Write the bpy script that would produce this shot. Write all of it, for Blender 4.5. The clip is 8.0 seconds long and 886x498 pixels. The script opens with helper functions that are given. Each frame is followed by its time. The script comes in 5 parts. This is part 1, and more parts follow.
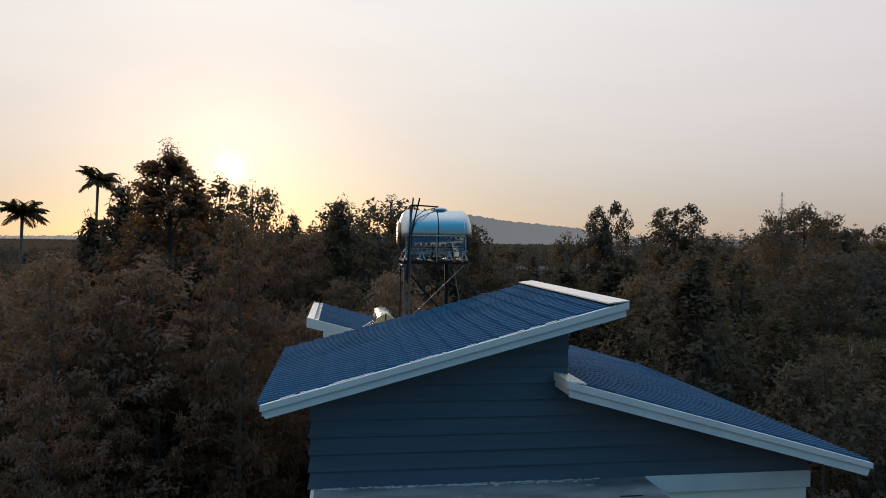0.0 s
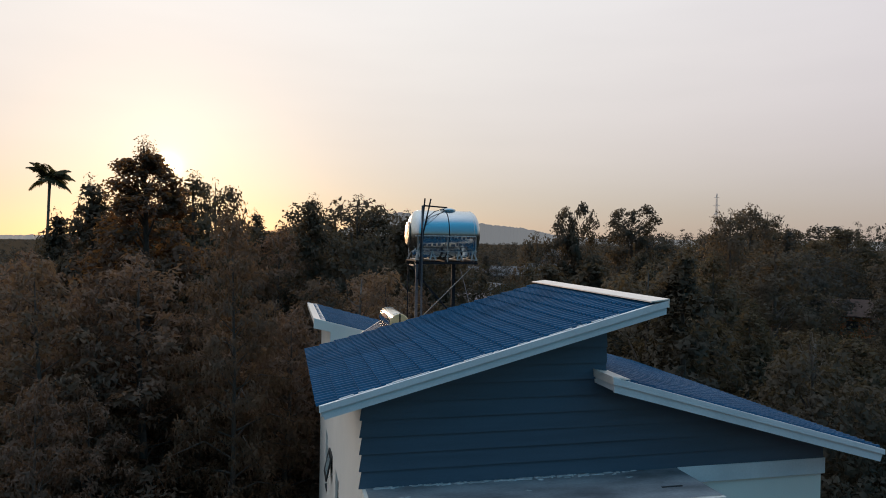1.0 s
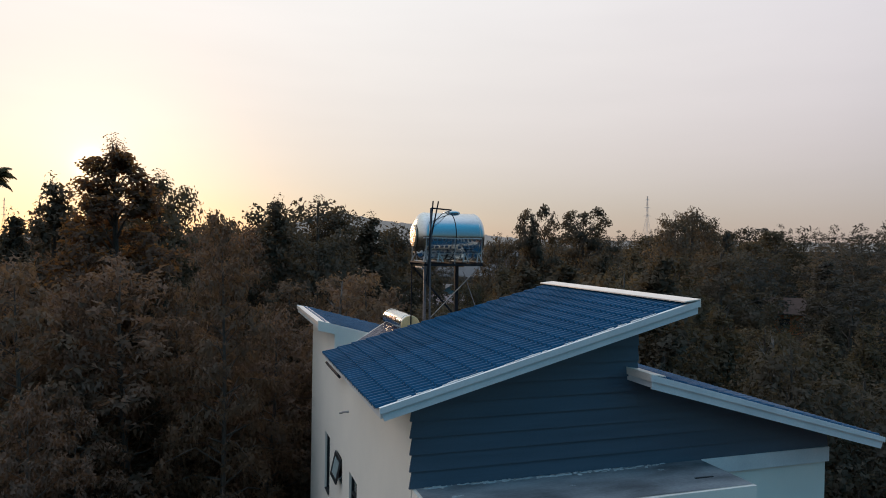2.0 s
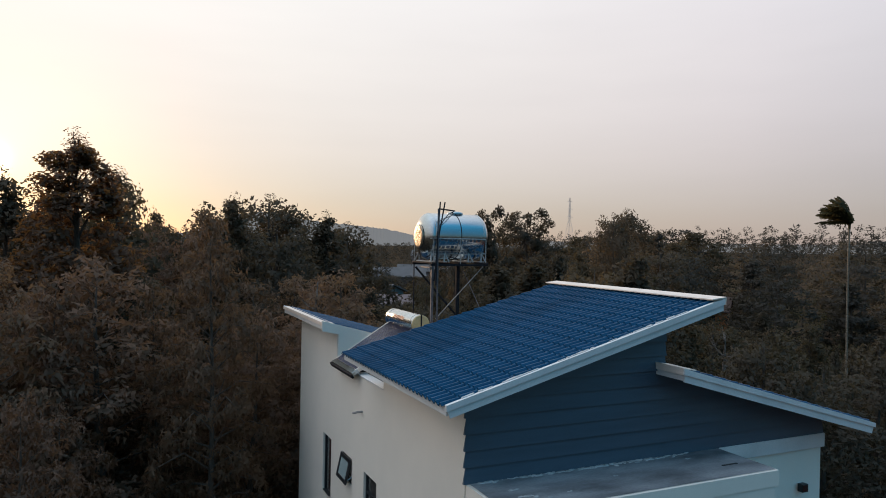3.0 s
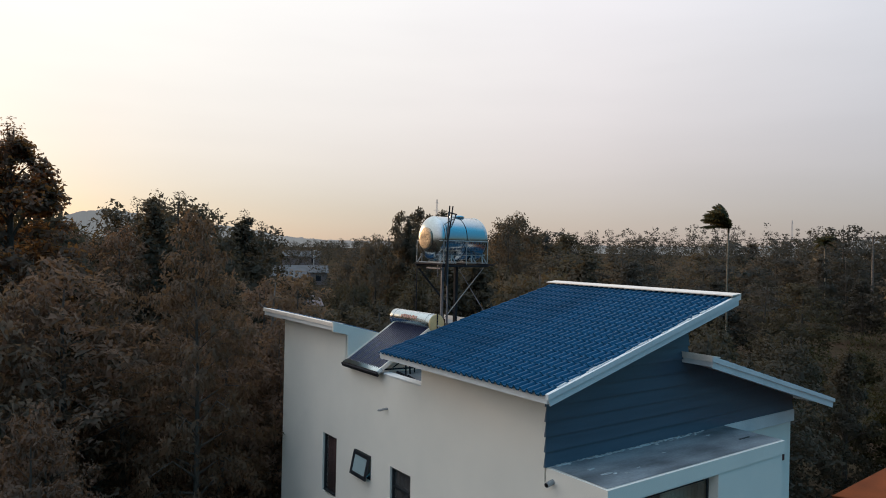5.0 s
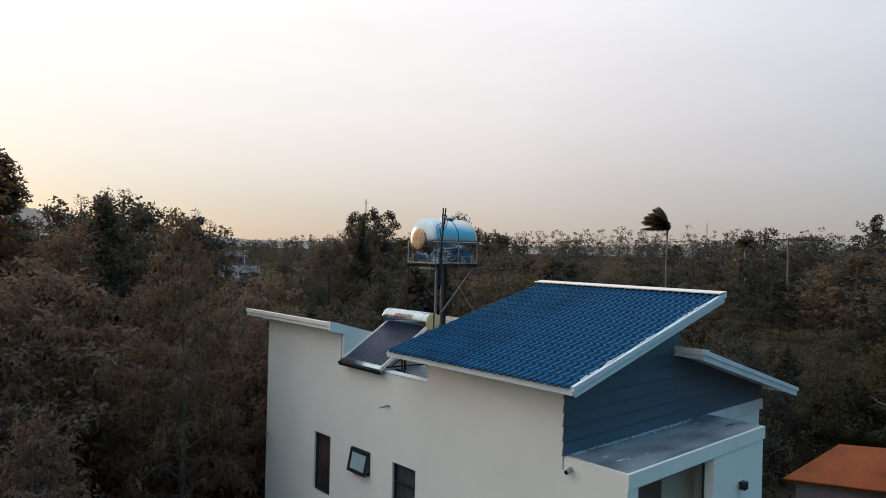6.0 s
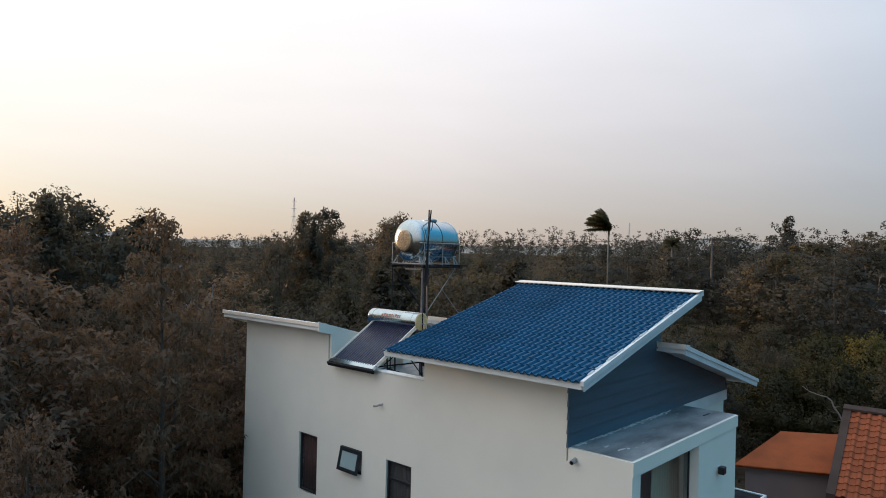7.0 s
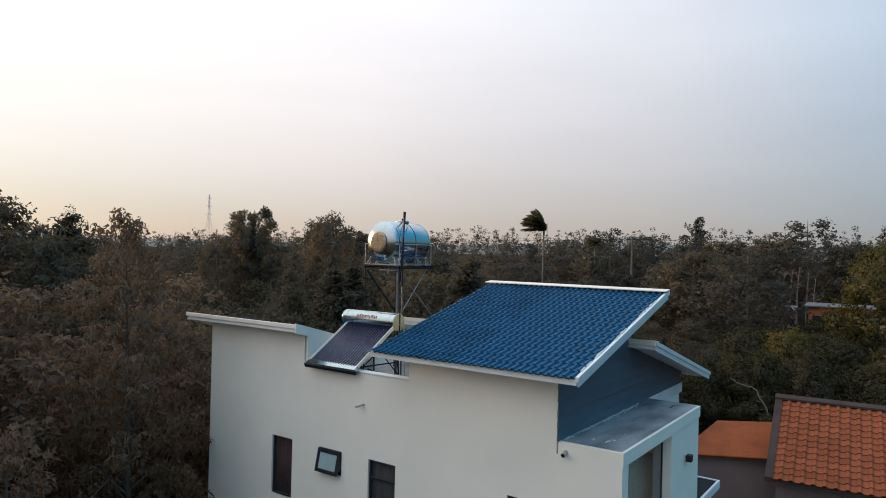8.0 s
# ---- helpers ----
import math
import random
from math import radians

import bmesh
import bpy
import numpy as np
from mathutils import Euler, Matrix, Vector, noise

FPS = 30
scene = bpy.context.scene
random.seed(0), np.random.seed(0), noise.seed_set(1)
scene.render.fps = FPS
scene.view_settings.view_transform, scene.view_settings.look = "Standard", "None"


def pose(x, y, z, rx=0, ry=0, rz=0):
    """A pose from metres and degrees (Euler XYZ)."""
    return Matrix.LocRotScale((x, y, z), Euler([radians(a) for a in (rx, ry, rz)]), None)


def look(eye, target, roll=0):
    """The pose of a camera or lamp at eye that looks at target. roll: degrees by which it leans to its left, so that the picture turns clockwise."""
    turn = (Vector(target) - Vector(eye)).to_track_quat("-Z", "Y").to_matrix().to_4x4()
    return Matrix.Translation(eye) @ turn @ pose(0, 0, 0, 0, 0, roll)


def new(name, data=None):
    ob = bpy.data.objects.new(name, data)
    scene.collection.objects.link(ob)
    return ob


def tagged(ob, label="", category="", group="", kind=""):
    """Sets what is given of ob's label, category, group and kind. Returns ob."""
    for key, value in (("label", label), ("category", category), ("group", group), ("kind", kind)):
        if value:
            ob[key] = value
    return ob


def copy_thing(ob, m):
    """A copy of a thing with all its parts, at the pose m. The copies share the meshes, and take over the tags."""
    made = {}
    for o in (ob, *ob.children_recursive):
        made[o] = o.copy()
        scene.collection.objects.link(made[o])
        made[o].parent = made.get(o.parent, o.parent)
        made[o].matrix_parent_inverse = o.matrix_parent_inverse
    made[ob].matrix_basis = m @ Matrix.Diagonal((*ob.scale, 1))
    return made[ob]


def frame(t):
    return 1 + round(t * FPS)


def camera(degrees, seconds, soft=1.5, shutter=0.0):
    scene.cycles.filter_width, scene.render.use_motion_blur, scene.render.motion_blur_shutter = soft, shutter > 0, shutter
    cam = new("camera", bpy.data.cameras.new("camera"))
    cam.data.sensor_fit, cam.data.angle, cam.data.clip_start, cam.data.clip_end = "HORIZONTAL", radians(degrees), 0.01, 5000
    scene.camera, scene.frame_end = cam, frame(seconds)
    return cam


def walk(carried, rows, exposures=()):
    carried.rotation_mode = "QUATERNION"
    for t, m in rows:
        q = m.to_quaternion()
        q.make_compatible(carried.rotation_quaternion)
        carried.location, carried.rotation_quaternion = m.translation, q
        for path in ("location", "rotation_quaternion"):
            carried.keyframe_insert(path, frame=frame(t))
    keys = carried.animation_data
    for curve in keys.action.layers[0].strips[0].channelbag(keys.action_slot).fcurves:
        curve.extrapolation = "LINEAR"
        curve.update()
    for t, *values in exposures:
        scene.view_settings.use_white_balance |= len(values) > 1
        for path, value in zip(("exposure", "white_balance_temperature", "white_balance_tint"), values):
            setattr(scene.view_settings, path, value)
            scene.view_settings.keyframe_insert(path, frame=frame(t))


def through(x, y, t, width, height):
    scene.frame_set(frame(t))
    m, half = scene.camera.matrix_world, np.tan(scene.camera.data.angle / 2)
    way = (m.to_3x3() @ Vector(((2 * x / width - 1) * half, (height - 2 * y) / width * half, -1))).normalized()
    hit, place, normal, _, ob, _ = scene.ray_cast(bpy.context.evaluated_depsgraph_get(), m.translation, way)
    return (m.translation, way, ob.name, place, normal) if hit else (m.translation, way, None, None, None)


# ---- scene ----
cam = camera(65.9, 8.0, soft=0.95)
PATH = [
    (0, (0.071, 0.552, 10.483), (0.430, 2.926, 10.458), 0.9),
    (0.5, (-0.678, 0.626, 10.476), (-0.230, 2.983, 10.451), 0.9),
    (1, (-1.492, 0.677, 10.474), (-0.943, 3.013, 10.451), 0.9),
    (1.5, (-2.284, 0.770, 10.478), (-1.639, 3.083, 10.458), 0.9),
    (3, (-5.040, 1.463, 10.452), (-4.036, 3.642, 10.440), 1.1),
    (3.5, (-5.951, 1.722, 10.412), (-4.855, 3.857, 10.400), 1.2),
    (4, (-6.752, 1.984, 10.411), (-5.568, 4.070, 10.402), 1.2),
    (4.5, (-7.608, 2.275, 10.426), (-6.307, 4.292, 10.420), 1.2),
    (6, (-10.067, 3.242, 10.390), (-8.461, 5.027, 10.396), 1.4),
    (6.5, (-10.819, 3.596, 10.444), (-9.116, 5.288, 10.448), 1.4),
    (7, (-11.411, 3.994, 10.406), (-9.630, 5.602, 10.415), 1.4),
    (7.5, (-11.984, 4.477, 10.417), (-10.121, 5.990, 10.426), 1.5),
    (8, (-12.557, 4.924, 10.440), (-10.601, 6.314, 10.451), 1.4),
]
walk(cam, [(t, look(eye, target, roll)) for t, eye, target, roll in PATH], [(0, -0.54, 6850, 15), (1.5, -0.48, 6850, 15), (3.5, -0.36, 6850, 14), (6, -0.17, 6850, 12), (8, -0.05, 6800, 12)])

# ---- world, sun ----
SUN_AZ, SUN_EL = radians(-8.8), radians(6.4)  # azimuth from +y towards +x
SUN_DIR = Vector((math.sin(SUN_AZ) * math.cos(SUN_EL), math.cos(SUN_AZ) * math.cos(SUN_EL), math.sin(SUN_EL)))


HAZE_DIR = Vector((math.sin(SUN_AZ - radians(10)) * math.cos(SUN_EL), math.cos(SUN_AZ - radians(10)) * math.cos(SUN_EL), math.sin(SUN_EL)))  # the haze is brightest a little beside the sun


def make_world():
    world = bpy.data.worlds.new("evening_sky")
    scene.world = world
    world.use_nodes = True
    nt = world.node_tree
    nt.nodes.clear()
    N, L = nt.nodes.new, nt.links.new
    out = N("ShaderNodeOutputWorld")
    sky = N("ShaderNodeTexSky")
    sky.sky_type = "NISHITA"
    sky.sun_disc = False
    sky.sun_elevation = SUN_EL
    sky.sun_rotation = SUN_AZ
    sky.air_density, sky.dust_density, sky.ozone_density = 1.0, 0.5, 2.0
    clear = N("ShaderNodeBackground")
    clear.inputs[1].default_value = 0.04
    L(sky.outputs[0], clear.inputs[0])
    # thin evening haze: brightens towards the sun, cools away from it
    co = N("ShaderNodeTexCoord")
    sep = N("ShaderNodeSeparateXYZ")
    L(co.outputs["Generated"], sep.inputs[0])
    dot = N("ShaderNodeVectorMath")
    dot.operation = "DOT_PRODUCT"
    L(co.outputs["Generated"], dot.inputs[0])
    dot.inputs[1].default_value = HAZE_DIR
    up = N("ShaderNodeValToRGB")
    L(sep.outputs[2], up.inputs[0])
    ramp(up, HAZE_UP)
    side = N("ShaderNodeMapRange")
    side.inputs[1].default_value, side.inputs[2].default_value = -1.0, 1.0
    L(dot.outputs["Value"], side.inputs[0])
    tint = N("ShaderNodeValToRGB")
    L(side.outputs[0], tint.inputs[0])
    ramp(tint, HAZE_SIDE)
    mul = N("ShaderNodeMix")
    mul.data_type, mul.blend_type = "RGBA", "MULTIPLY"
    mul.inputs[0].default_value = 1.0
    L(up.outputs[0], mul.inputs[6])
    L(tint.outputs[0], mul.inputs[7])
    # soft streaks of high cloud
    noise_t = N("ShaderNodeTexNoise")
    mapping = N("ShaderNodeMapping")
    mapping.inputs[3].default_value = (1.2, 1.2, 7.0)
    L(co.outputs["Generated"], mapping.inputs[0])
    L(mapping.outputs[0], noise_t.inputs[0])
    noise_t.inputs["Scale"].default_value = 1.3
    noise_t.inputs["Detail"].default_value = 4.0
    cr = N("ShaderNodeMapRange")
    cr.inputs[1].default_value, cr.inputs[2].default_value = 0.3, 0.75
    cr.inputs[3].default_value, cr.inputs[4].default_value = 0.95, 1.05
    L(noise_t.outputs[0], cr.inputs[0])
    haze = N("ShaderNodeBackground")
    L(mul.outputs[2], haze.inputs[0])
    hs = N("ShaderNodeMath")
    hs.operation = "MULTIPLY"
    hs.inputs[1].default_value = HAZE
    L(cr.outputs[0], hs.inputs[0])
    L(hs.outputs[0], haze.inputs[1])
    total = N("ShaderNodeAddShader")
    L(clear.outputs[0], total.inputs[0])
    L(haze.outputs[0], total.inputs[1])
    # glow of the low sun in the haze, drawn down where the haze is thickest
    low = N("ShaderNodeVectorMath")
    low.operation = "DOT_PRODUCT"
    L(co.outputs["Generated"], low.inputs[0])
    low.inputs[1].default_value = (SUN_DIR - Vector((0, 0, 0.015))).normalized()
    for power, strength, colour in GLOWS:
        clampd = N("ShaderNodeMath")
        clampd.operation = "MAXIMUM"
        clampd.inputs[1].default_value = 0.0
        L(low.outputs["Value"], clampd.inputs[0])
        p = N("ShaderNodeMath")
        p.operation = "POWER"
        p.inputs[1].default_value = power
        L(clampd.outputs[0], p.inputs[0])
        m = N("ShaderNodeMath")
        m.operation = "MULTIPLY"
        m.inputs[1].default_value = strength
        L(p.outputs[0], m.inputs[0])
        g = N("ShaderNodeBackground")
        g.inputs[0].default_value = (*colour, 1)
        L(m.outputs[0], g.inputs[1])
        add = N("ShaderNodeAddShader")
        L(total.outputs[0], add.inputs[0])
        L(g.outputs[0], add.inputs[1])
        total = add
    L(total.outputs[0], out.inputs[0])


def ramp(node, stops):
    els = node.color_ramp.elements
    els[0].position, els[0].color = stops[0][0], (*stops[0][1], 1)
    els[1].position, els[1].color = stops[-1][0], (*stops[-1][1], 1)
    for p, c in stops[1:-1]:
        e = els.new(p)
        e.color = (*c, 1)


HAZE = 0.74
HAZE_UP = [(0.0, (0.58, 0.515, 0.50)), (0.05, (0.70, 0.635, 0.61)), (0.13, (0.97, 0.905, 0.875)), (0.26, (1.22, 1.20, 1.17)), (0.5, (1.45, 1.52, 1.55)), (1.0, (2.0, 2.25, 2.4))]
HAZE_SIDE = [(0.0, (0.050, 0.23, 0.40)), (0.20, (0.04, 0.38, 0.66)), (0.28, (0.10, 0.48, 0.78)), (0.36, (0.50, 0.64, 0.82)), (0.50, (0.79, 0.84, 0.95)), (0.70, (1.04, 1.03, 1.09)), (0.80, (1.09, 1.08, 1.10)), (0.93, (1.19, 1.19, 1.17)), (1.0, (1.16, 1.14, 1.12))]
GLOWS = [(90, 0.10, (1.0, 0.85, 0.68)), (900, 0.4, (1.0, 0.66, 0.28)), (9000, 2.5, (1.0, 0.80, 0.45))]
make_world()

sun = new("sun", bpy.data.lights.new("sun", "SUN"))
sun.data.energy, sun.data.angle, sun.data.color = 4.2, radians(9.0), (1.0, 0.68, 0.42)
sun.matrix_world = look(SUN_DIR * 100, (0, 0, 0))
scene.view_settings.exposure = 0.0


# ---- materials ----
def material(name, colour, rough=0.6, metal=0.0, vary=0.15, scale=6.0, fine=60.0, bump=0.15, bump_dist=0.01, second=None, per_object=0.0, per_island=0.0, spec=0.5, stretch=None):
    """A surface with a broad stain, a fine grain and a little relief."""
    mat = bpy.data.materials.new(name)
    mat.use_nodes = True
    nt = mat.node_tree
    N, L = nt.nodes.new, nt.links.new
    b = nt.nodes["Principled BSDF"]
    co = N("ShaderNodeTexCoord")
    src = co.outputs["Object"]
    if stretch:
        mp = N("ShaderNodeMapping")
        mp.inputs[3].default_value = stretch
        L(src, mp.inputs[0])
        src = mp.outputs[0]
    broad = N("ShaderNodeTexNoise")
    broad.inputs["Scale"].default_value, broad.inputs["Detail"].default_value = scale, 5.0
    grain = N("ShaderNodeTexNoise")
    grain.inputs["Scale"].default_value, grain.inputs["Detail"].default_value = fine, 3.0
    L(src, broad.inputs[0])
    L(src, grain.inputs[0])
    c1 = colour
    c2 = second or tuple(v * (1 - 2.2 * vary) for v in colour)
    mix = N("ShaderNodeMix")
    mix.data_type = "RGBA"
    mr = N("ShaderNodeMapRange")
    mr.inputs[1].default_value, mr.inputs[2].default_value = 0.38, 0.68
    L(broad.outputs[0], mr.inputs[0])
    L(mr.outputs[0], mix.inputs[0])
    mix.inputs[6].default_value, mix.inputs[7].default_value = (*c1, 1), (*c2, 1)
    hsv = N("ShaderNodeHueSaturation")
    L(mix.outputs[2], hsv.inputs["Color"])
    val = N("ShaderNodeMapRange")
    val.inputs[1].default_value, val.inputs[2].default_value = 0.3, 0.7
    val.inputs[3].default_value, val.inputs[4].default_value = 1 - vary, 1 + vary
    L(grain.outputs[0], val.inputs[0])
    last = val.outputs[0]
    for amount, node, output in ((per_object, "ShaderNodeObjectInfo", "Random"), (per_island, "ShaderNodeNewGeometry", "Random Per Island")):
        if amount:
            info = N(node)
            r = N("ShaderNodeMapRange")
            r.inputs[3].default_value, r.inputs[4].default_value = 1 - amount, 1 + amount
            L(info.outputs[output], r.inputs[0])
            m = N("ShaderNodeMath")
            m.operation = "MULTIPLY"
            L(last, m.inputs[0])
            L(r.outputs[0], m.inputs[1])
            last = m.outputs[0]
    L(last, hsv.inputs["Value"])
    L(hsv.outputs[0], b.inputs["Base Color"])
    rr = N("ShaderNodeMapRange")
    rr.inputs[3].default_value, rr.inputs[4].default_value = max(0.03, rough - 0.12), min(1.0, rough + 0.12)
    L(broad.outputs[0], rr.inputs[0])
    L(rr.outputs[0], b.inputs["Roughness"])
    b.inputs["Metallic"].default_value = metal
    b.inputs["Specular IOR Level"].default_value = spec
    if bump:
        bp = N("ShaderNodeBump")
        bp.inputs["Strength"].default_value, bp.inputs["Distance"].default_value = bump, bump_dist
        L(grain.outputs[0], bp.inputs["Height"])
        L(bp.outputs[0], b.inputs["Normal"])
    return mat


def leaf_material(name, dark, light, warm, glow=(1.15, 1.08, 0.88), through=0.46):
    mat = bpy.data.materials.new(name)
    mat.use_nodes = True
    nt = mat.node_tree
    nt.nodes.clear()
    N, L = nt.nodes.new, nt.links.new
    out = N("ShaderNodeOutputMaterial")
    geo, info = N("ShaderNodeNewGeometry"), N("ShaderNodeObjectInfo")
    mix = N("ShaderNodeMix")
    mix.data_type = "RGBA"
    mix.inputs[6].default_value, mix.inputs[7].default_value = (*dark, 1), (*light, 1)
    L(geo.outputs["Random Per Island"], mix.inputs[0])
    mix2 = N("ShaderNodeMix")
    mix2.data_type = "RGBA"
    L(mix.outputs[2], mix2.inputs[6])
    mix2.inputs[7].default_value = (*warm, 1)
    co, noise_t = N("ShaderNodeTexCoord"), N("ShaderNodeTexNoise")
    noise_t.inputs["Scale"].default_value = 0.8
    L(co.outputs["Object"], noise_t.inputs[0])
    f = N("ShaderNodeMath")
    f.operation = "MULTIPLY"
    L(info.outputs["Random"], f.inputs[0])
    L(noise_t.outputs[0], f.inputs[1])
    L(f.outputs[0], mix2.inputs[0])
    d, t, g = N("ShaderNodeBsdfDiffuse"), N("ShaderNodeBsdfTranslucent"), N("ShaderNodeBsdfGlossy")
    g.inputs["Roughness"].default_value = 0.45
    g.inputs["Color"].default_value = (0.5, 0.5, 0.5, 1)
    tone, swing = N("ShaderNodeHueSaturation"), N("ShaderNodeMapRange")
    swing.inputs[3].default_value, swing.inputs[4].default_value = 0.78, 1.22
    L(info.outputs["Random"], swing.inputs[0])
    L(swing.outputs[0], tone.inputs["Value"])
    L(mix2.outputs[2], tone.inputs["Color"])
    L(tone.outputs[0], d.inputs[0])
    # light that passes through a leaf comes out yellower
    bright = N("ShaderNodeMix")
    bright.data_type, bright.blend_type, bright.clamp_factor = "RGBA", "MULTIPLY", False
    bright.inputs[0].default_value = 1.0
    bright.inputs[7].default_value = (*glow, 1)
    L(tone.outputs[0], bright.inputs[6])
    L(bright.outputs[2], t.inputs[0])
    s1, s2 = N("ShaderNodeMixShader"), N("ShaderNodeMixShader")
    s1.inputs[0].default_value, s2.inputs[0].default_value = through, 0.02
    L(d.outputs[0], s1.inputs[1])
    L(t.outputs[0], s1.inputs[2])
    L(s1.outputs[0], s2.inputs[1])
    L(g.outputs[0], s2.inputs[2])
    L(s2.outputs[0], out.inputs[0])
    return mat


def glass_material(name, tint, rough=0.03, clear=0.25, ior=1.6):
    """A window pane: gloss that grows at grazing angles over a clear body."""
    mat = bpy.data.materials.new(name)
    mat.use_nodes = True
    nt = mat.node_tree
    nt.nodes.clear()
    N, L = nt.nodes.new, nt.links.new
    out, fr = N("ShaderNodeOutputMaterial"), N("ShaderNodeLayerWeight")
    bend, lift = N("ShaderNodeMath"), N("ShaderNodeMath")
    bend.operation, lift.operation = "POWER", "MULTIPLY_ADD"
    bend.inputs[1].default_value = 5.0
    lift.inputs[1].default_value, lift.inputs[2].default_value = 0.9, ((ior - 1) / (ior + 1)) ** 2
    L(fr.outputs["Facing"], bend.inputs[0])
    L(bend.outputs[0], lift.inputs[0])
    tr, df, gl = N("ShaderNodeBsdfTransparent"), N("ShaderNodeBsdfDiffuse"), N("ShaderNodeBsdfGlossy")
    tr.inputs[0].default_value = (*tint, 1)
    df.inputs[0].default_value = (*[v * 0.15 for v in tint], 1)
    gl.inputs["Roughness"].default_value = rough
    a, c = N("ShaderNodeMixShader"), N("ShaderNodeMixShader")
    a.inputs[0].default_value = clear
    L(df.outputs[0], a.inputs[1])
    L(tr.outputs[0], a.inputs[2])
    L(lift.outputs[0], c.inputs[0])
    L(a.outputs[0], c.inputs[1])
    L(gl.outputs[0], c.inputs[2])
    L(c.outputs[0], out.inputs[0])
    return mat


M_WALL = material("cream_wall_plaster", (0.84, 0.805, 0.725), 0.75, vary=0.04, scale=0.7, fine=90, bump=0.12, bump_dist=0.004, second=(0.78, 0.755, 0.685))
M_WHITE = material("white_trim_paint", (0.70, 0.73, 0.735), 0.45, vary=0.04, scale=1.6, fine=40, bump=0.06, second=(0.61, 0.64, 0.65))
# off-white with the low sun's warmth on the ridge mixed into it
M_CAP = material("sun_tinted_off_white_sheet", (0.84, 0.75, 0.66), 0.4, vary=0.05, scale=2.5, fine=50, bump=0.1)
M_SIDING = material("slate_blue_siding_paint", (0.053, 0.092, 0.131), 0.36, vary=0.08, scale=1.2, fine=45, bump=0.2, bump_dist=0.004, per_object=0.10, stretch=(0.4, 1, 5))
M_TILE = material("blue_glazed_tile_sheet", (0.008, 0.079, 0.163), 0.42, vary=0.10, scale=1.4, fine=50, bump=0.05, per_object=0.10, per_island=0.08, spec=0.22)
M_TILE.node_tree.nodes["Principled BSDF"].inputs["IOR"].default_value = 1.32  # dull paint
M_CONCRETE = material("weathered_concrete", (0.29, 0.32, 0.34), 0.42, vary=0.14, scale=1.3, fine=26, bump=0.25, second=(0.10, 0.11, 0.12), stretch=(0.6, 1.5, 1))
M_MORTAR = material("white_cement_smear", (0.48, 0.51, 0.52), 0.8, vary=0.12, scale=9, fine=60, bump=0.5)
M_STEEL = material("polished_stainless_steel", (0.41, 0.48, 0.51), 0.2, 1.0, vary=0.03, scale=3, fine=9, bump=0.02, stretch=(0.3, 2, 2))
M_REFLECT = material("bright_aluminium_sheet", (0.80, 0.80, 0.84), 0.4, 0.6, vary=0.03, scale=4, fine=40, bump=0.02)
M_DISC = material("bronzed_steel_disc", (0.40, 0.33, 0.25), 0.30, 0.9, vary=0.22, scale=14, fine=50, bump=0.35, bump_dist=0.012)
M_GALV = material("grey_painted_steel", (0.024, 0.025, 0.030), 0.75, 0.0, spec=0.08, vary=0.15, scale=5, fine=60, bump=0.1)
M_DARK = material("charcoal_aluminium", (0.025, 0.03, 0.036), 0.35, 0.3, vary=0.08, scale=6, fine=60, bump=0.03)
M_TUBE = material("dark_blue_vacuum_glass", (0.012, 0.014, 0.05), 0.12, 0.0, vary=0.1, scale=6, fine=60, bump=0, per_object=0.1, spec=0.8)
M_GLASS = glass_material("window_glass", (0.96, 0.97, 0.97), clear=0.94)
# opaque blue-grey in place of the sky's reflection on the sash
M_SKYGLASS = material("sky_toned_sash_glass", (0.30, 0.40, 0.42), 0.22, vary=0.03, scale=2, fine=30, bump=0.02)
M_CURTAIN = material("beige_curtain_cloth", (0.72, 0.62, 0.46), 0.85, vary=0.06, scale=3, fine=120, bump=0.2, stretch=(6, 6, 0.3))
M_MAROON = material("maroon_curtain_cloth", (0.085, 0.032, 0.032), 0.85, vary=0.1, scale=3, fine=120, bump=0.2, stretch=(6, 6, 0.3))
M_GREYCLOTH = material("dark_grey_curtain_cloth", (0.06, 0.058, 0.062), 0.85, vary=0.1, scale=3, fine=120, bump=0.2, stretch=(6, 6, 0.3))
M_INNER = material("dim_inner_plaster", (0.45, 0.42, 0.38), 0.8, vary=0.05, scale=1, fine=60, bump=0.05)
M_ENDCAP = material("yellow_beige_cap", (0.62, 0.46, 0.24), 0.5, vary=0.1, scale=5, fine=50, bump=0.05)
M_PVC = material("grey_plastic_pipe", (0.33, 0.34, 0.34), 0.45, vary=0.08, scale=6, fine=60, bump=0.03)
M_BLACK = material("black_lamp_metal", (0.012, 0.012, 0.014), 0.4, 0.2, vary=0.1, scale=6, fine=60, bump=0.03)
M_RED = material("red_print", (0.30, 0.10, 0.08), 0.5, vary=0.1, bump=0)
M_PRINT = material("blue_grey_print", (0.09, 0.13, 0.18), 0.5, vary=0.1, bump=0)
M_CLAY = material("orange_clay_tile", (0.25, 0.068, 0.030), 0.85, spec=0.15, vary=0.12, scale=1.5, fine=40, bump=0.2, per_object=0.16, per_island=0.14, second=(0.185, 0.052, 0.026))
M_ORANGE = material("orange_painted_sheet", (0.27, 0.066, 0.020), 0.8, spec=0.12, vary=0.06, scale=0.8, fine=20, bump=0.05, second=(0.17, 0.046, 0.018))
M_TAUPE = material("taupe_wall_paint", (0.20, 0.158, 0.155), 0.85, spec=0.15, vary=0.06, scale=0.8, fine=60, bump=0.1)
M_TAUPE_TRIM = material("brown_verge_cement", (0.066, 0.044, 0.038), 0.85, spec=0.12, vary=0.1, scale=2, fine=60, bump=0.2)
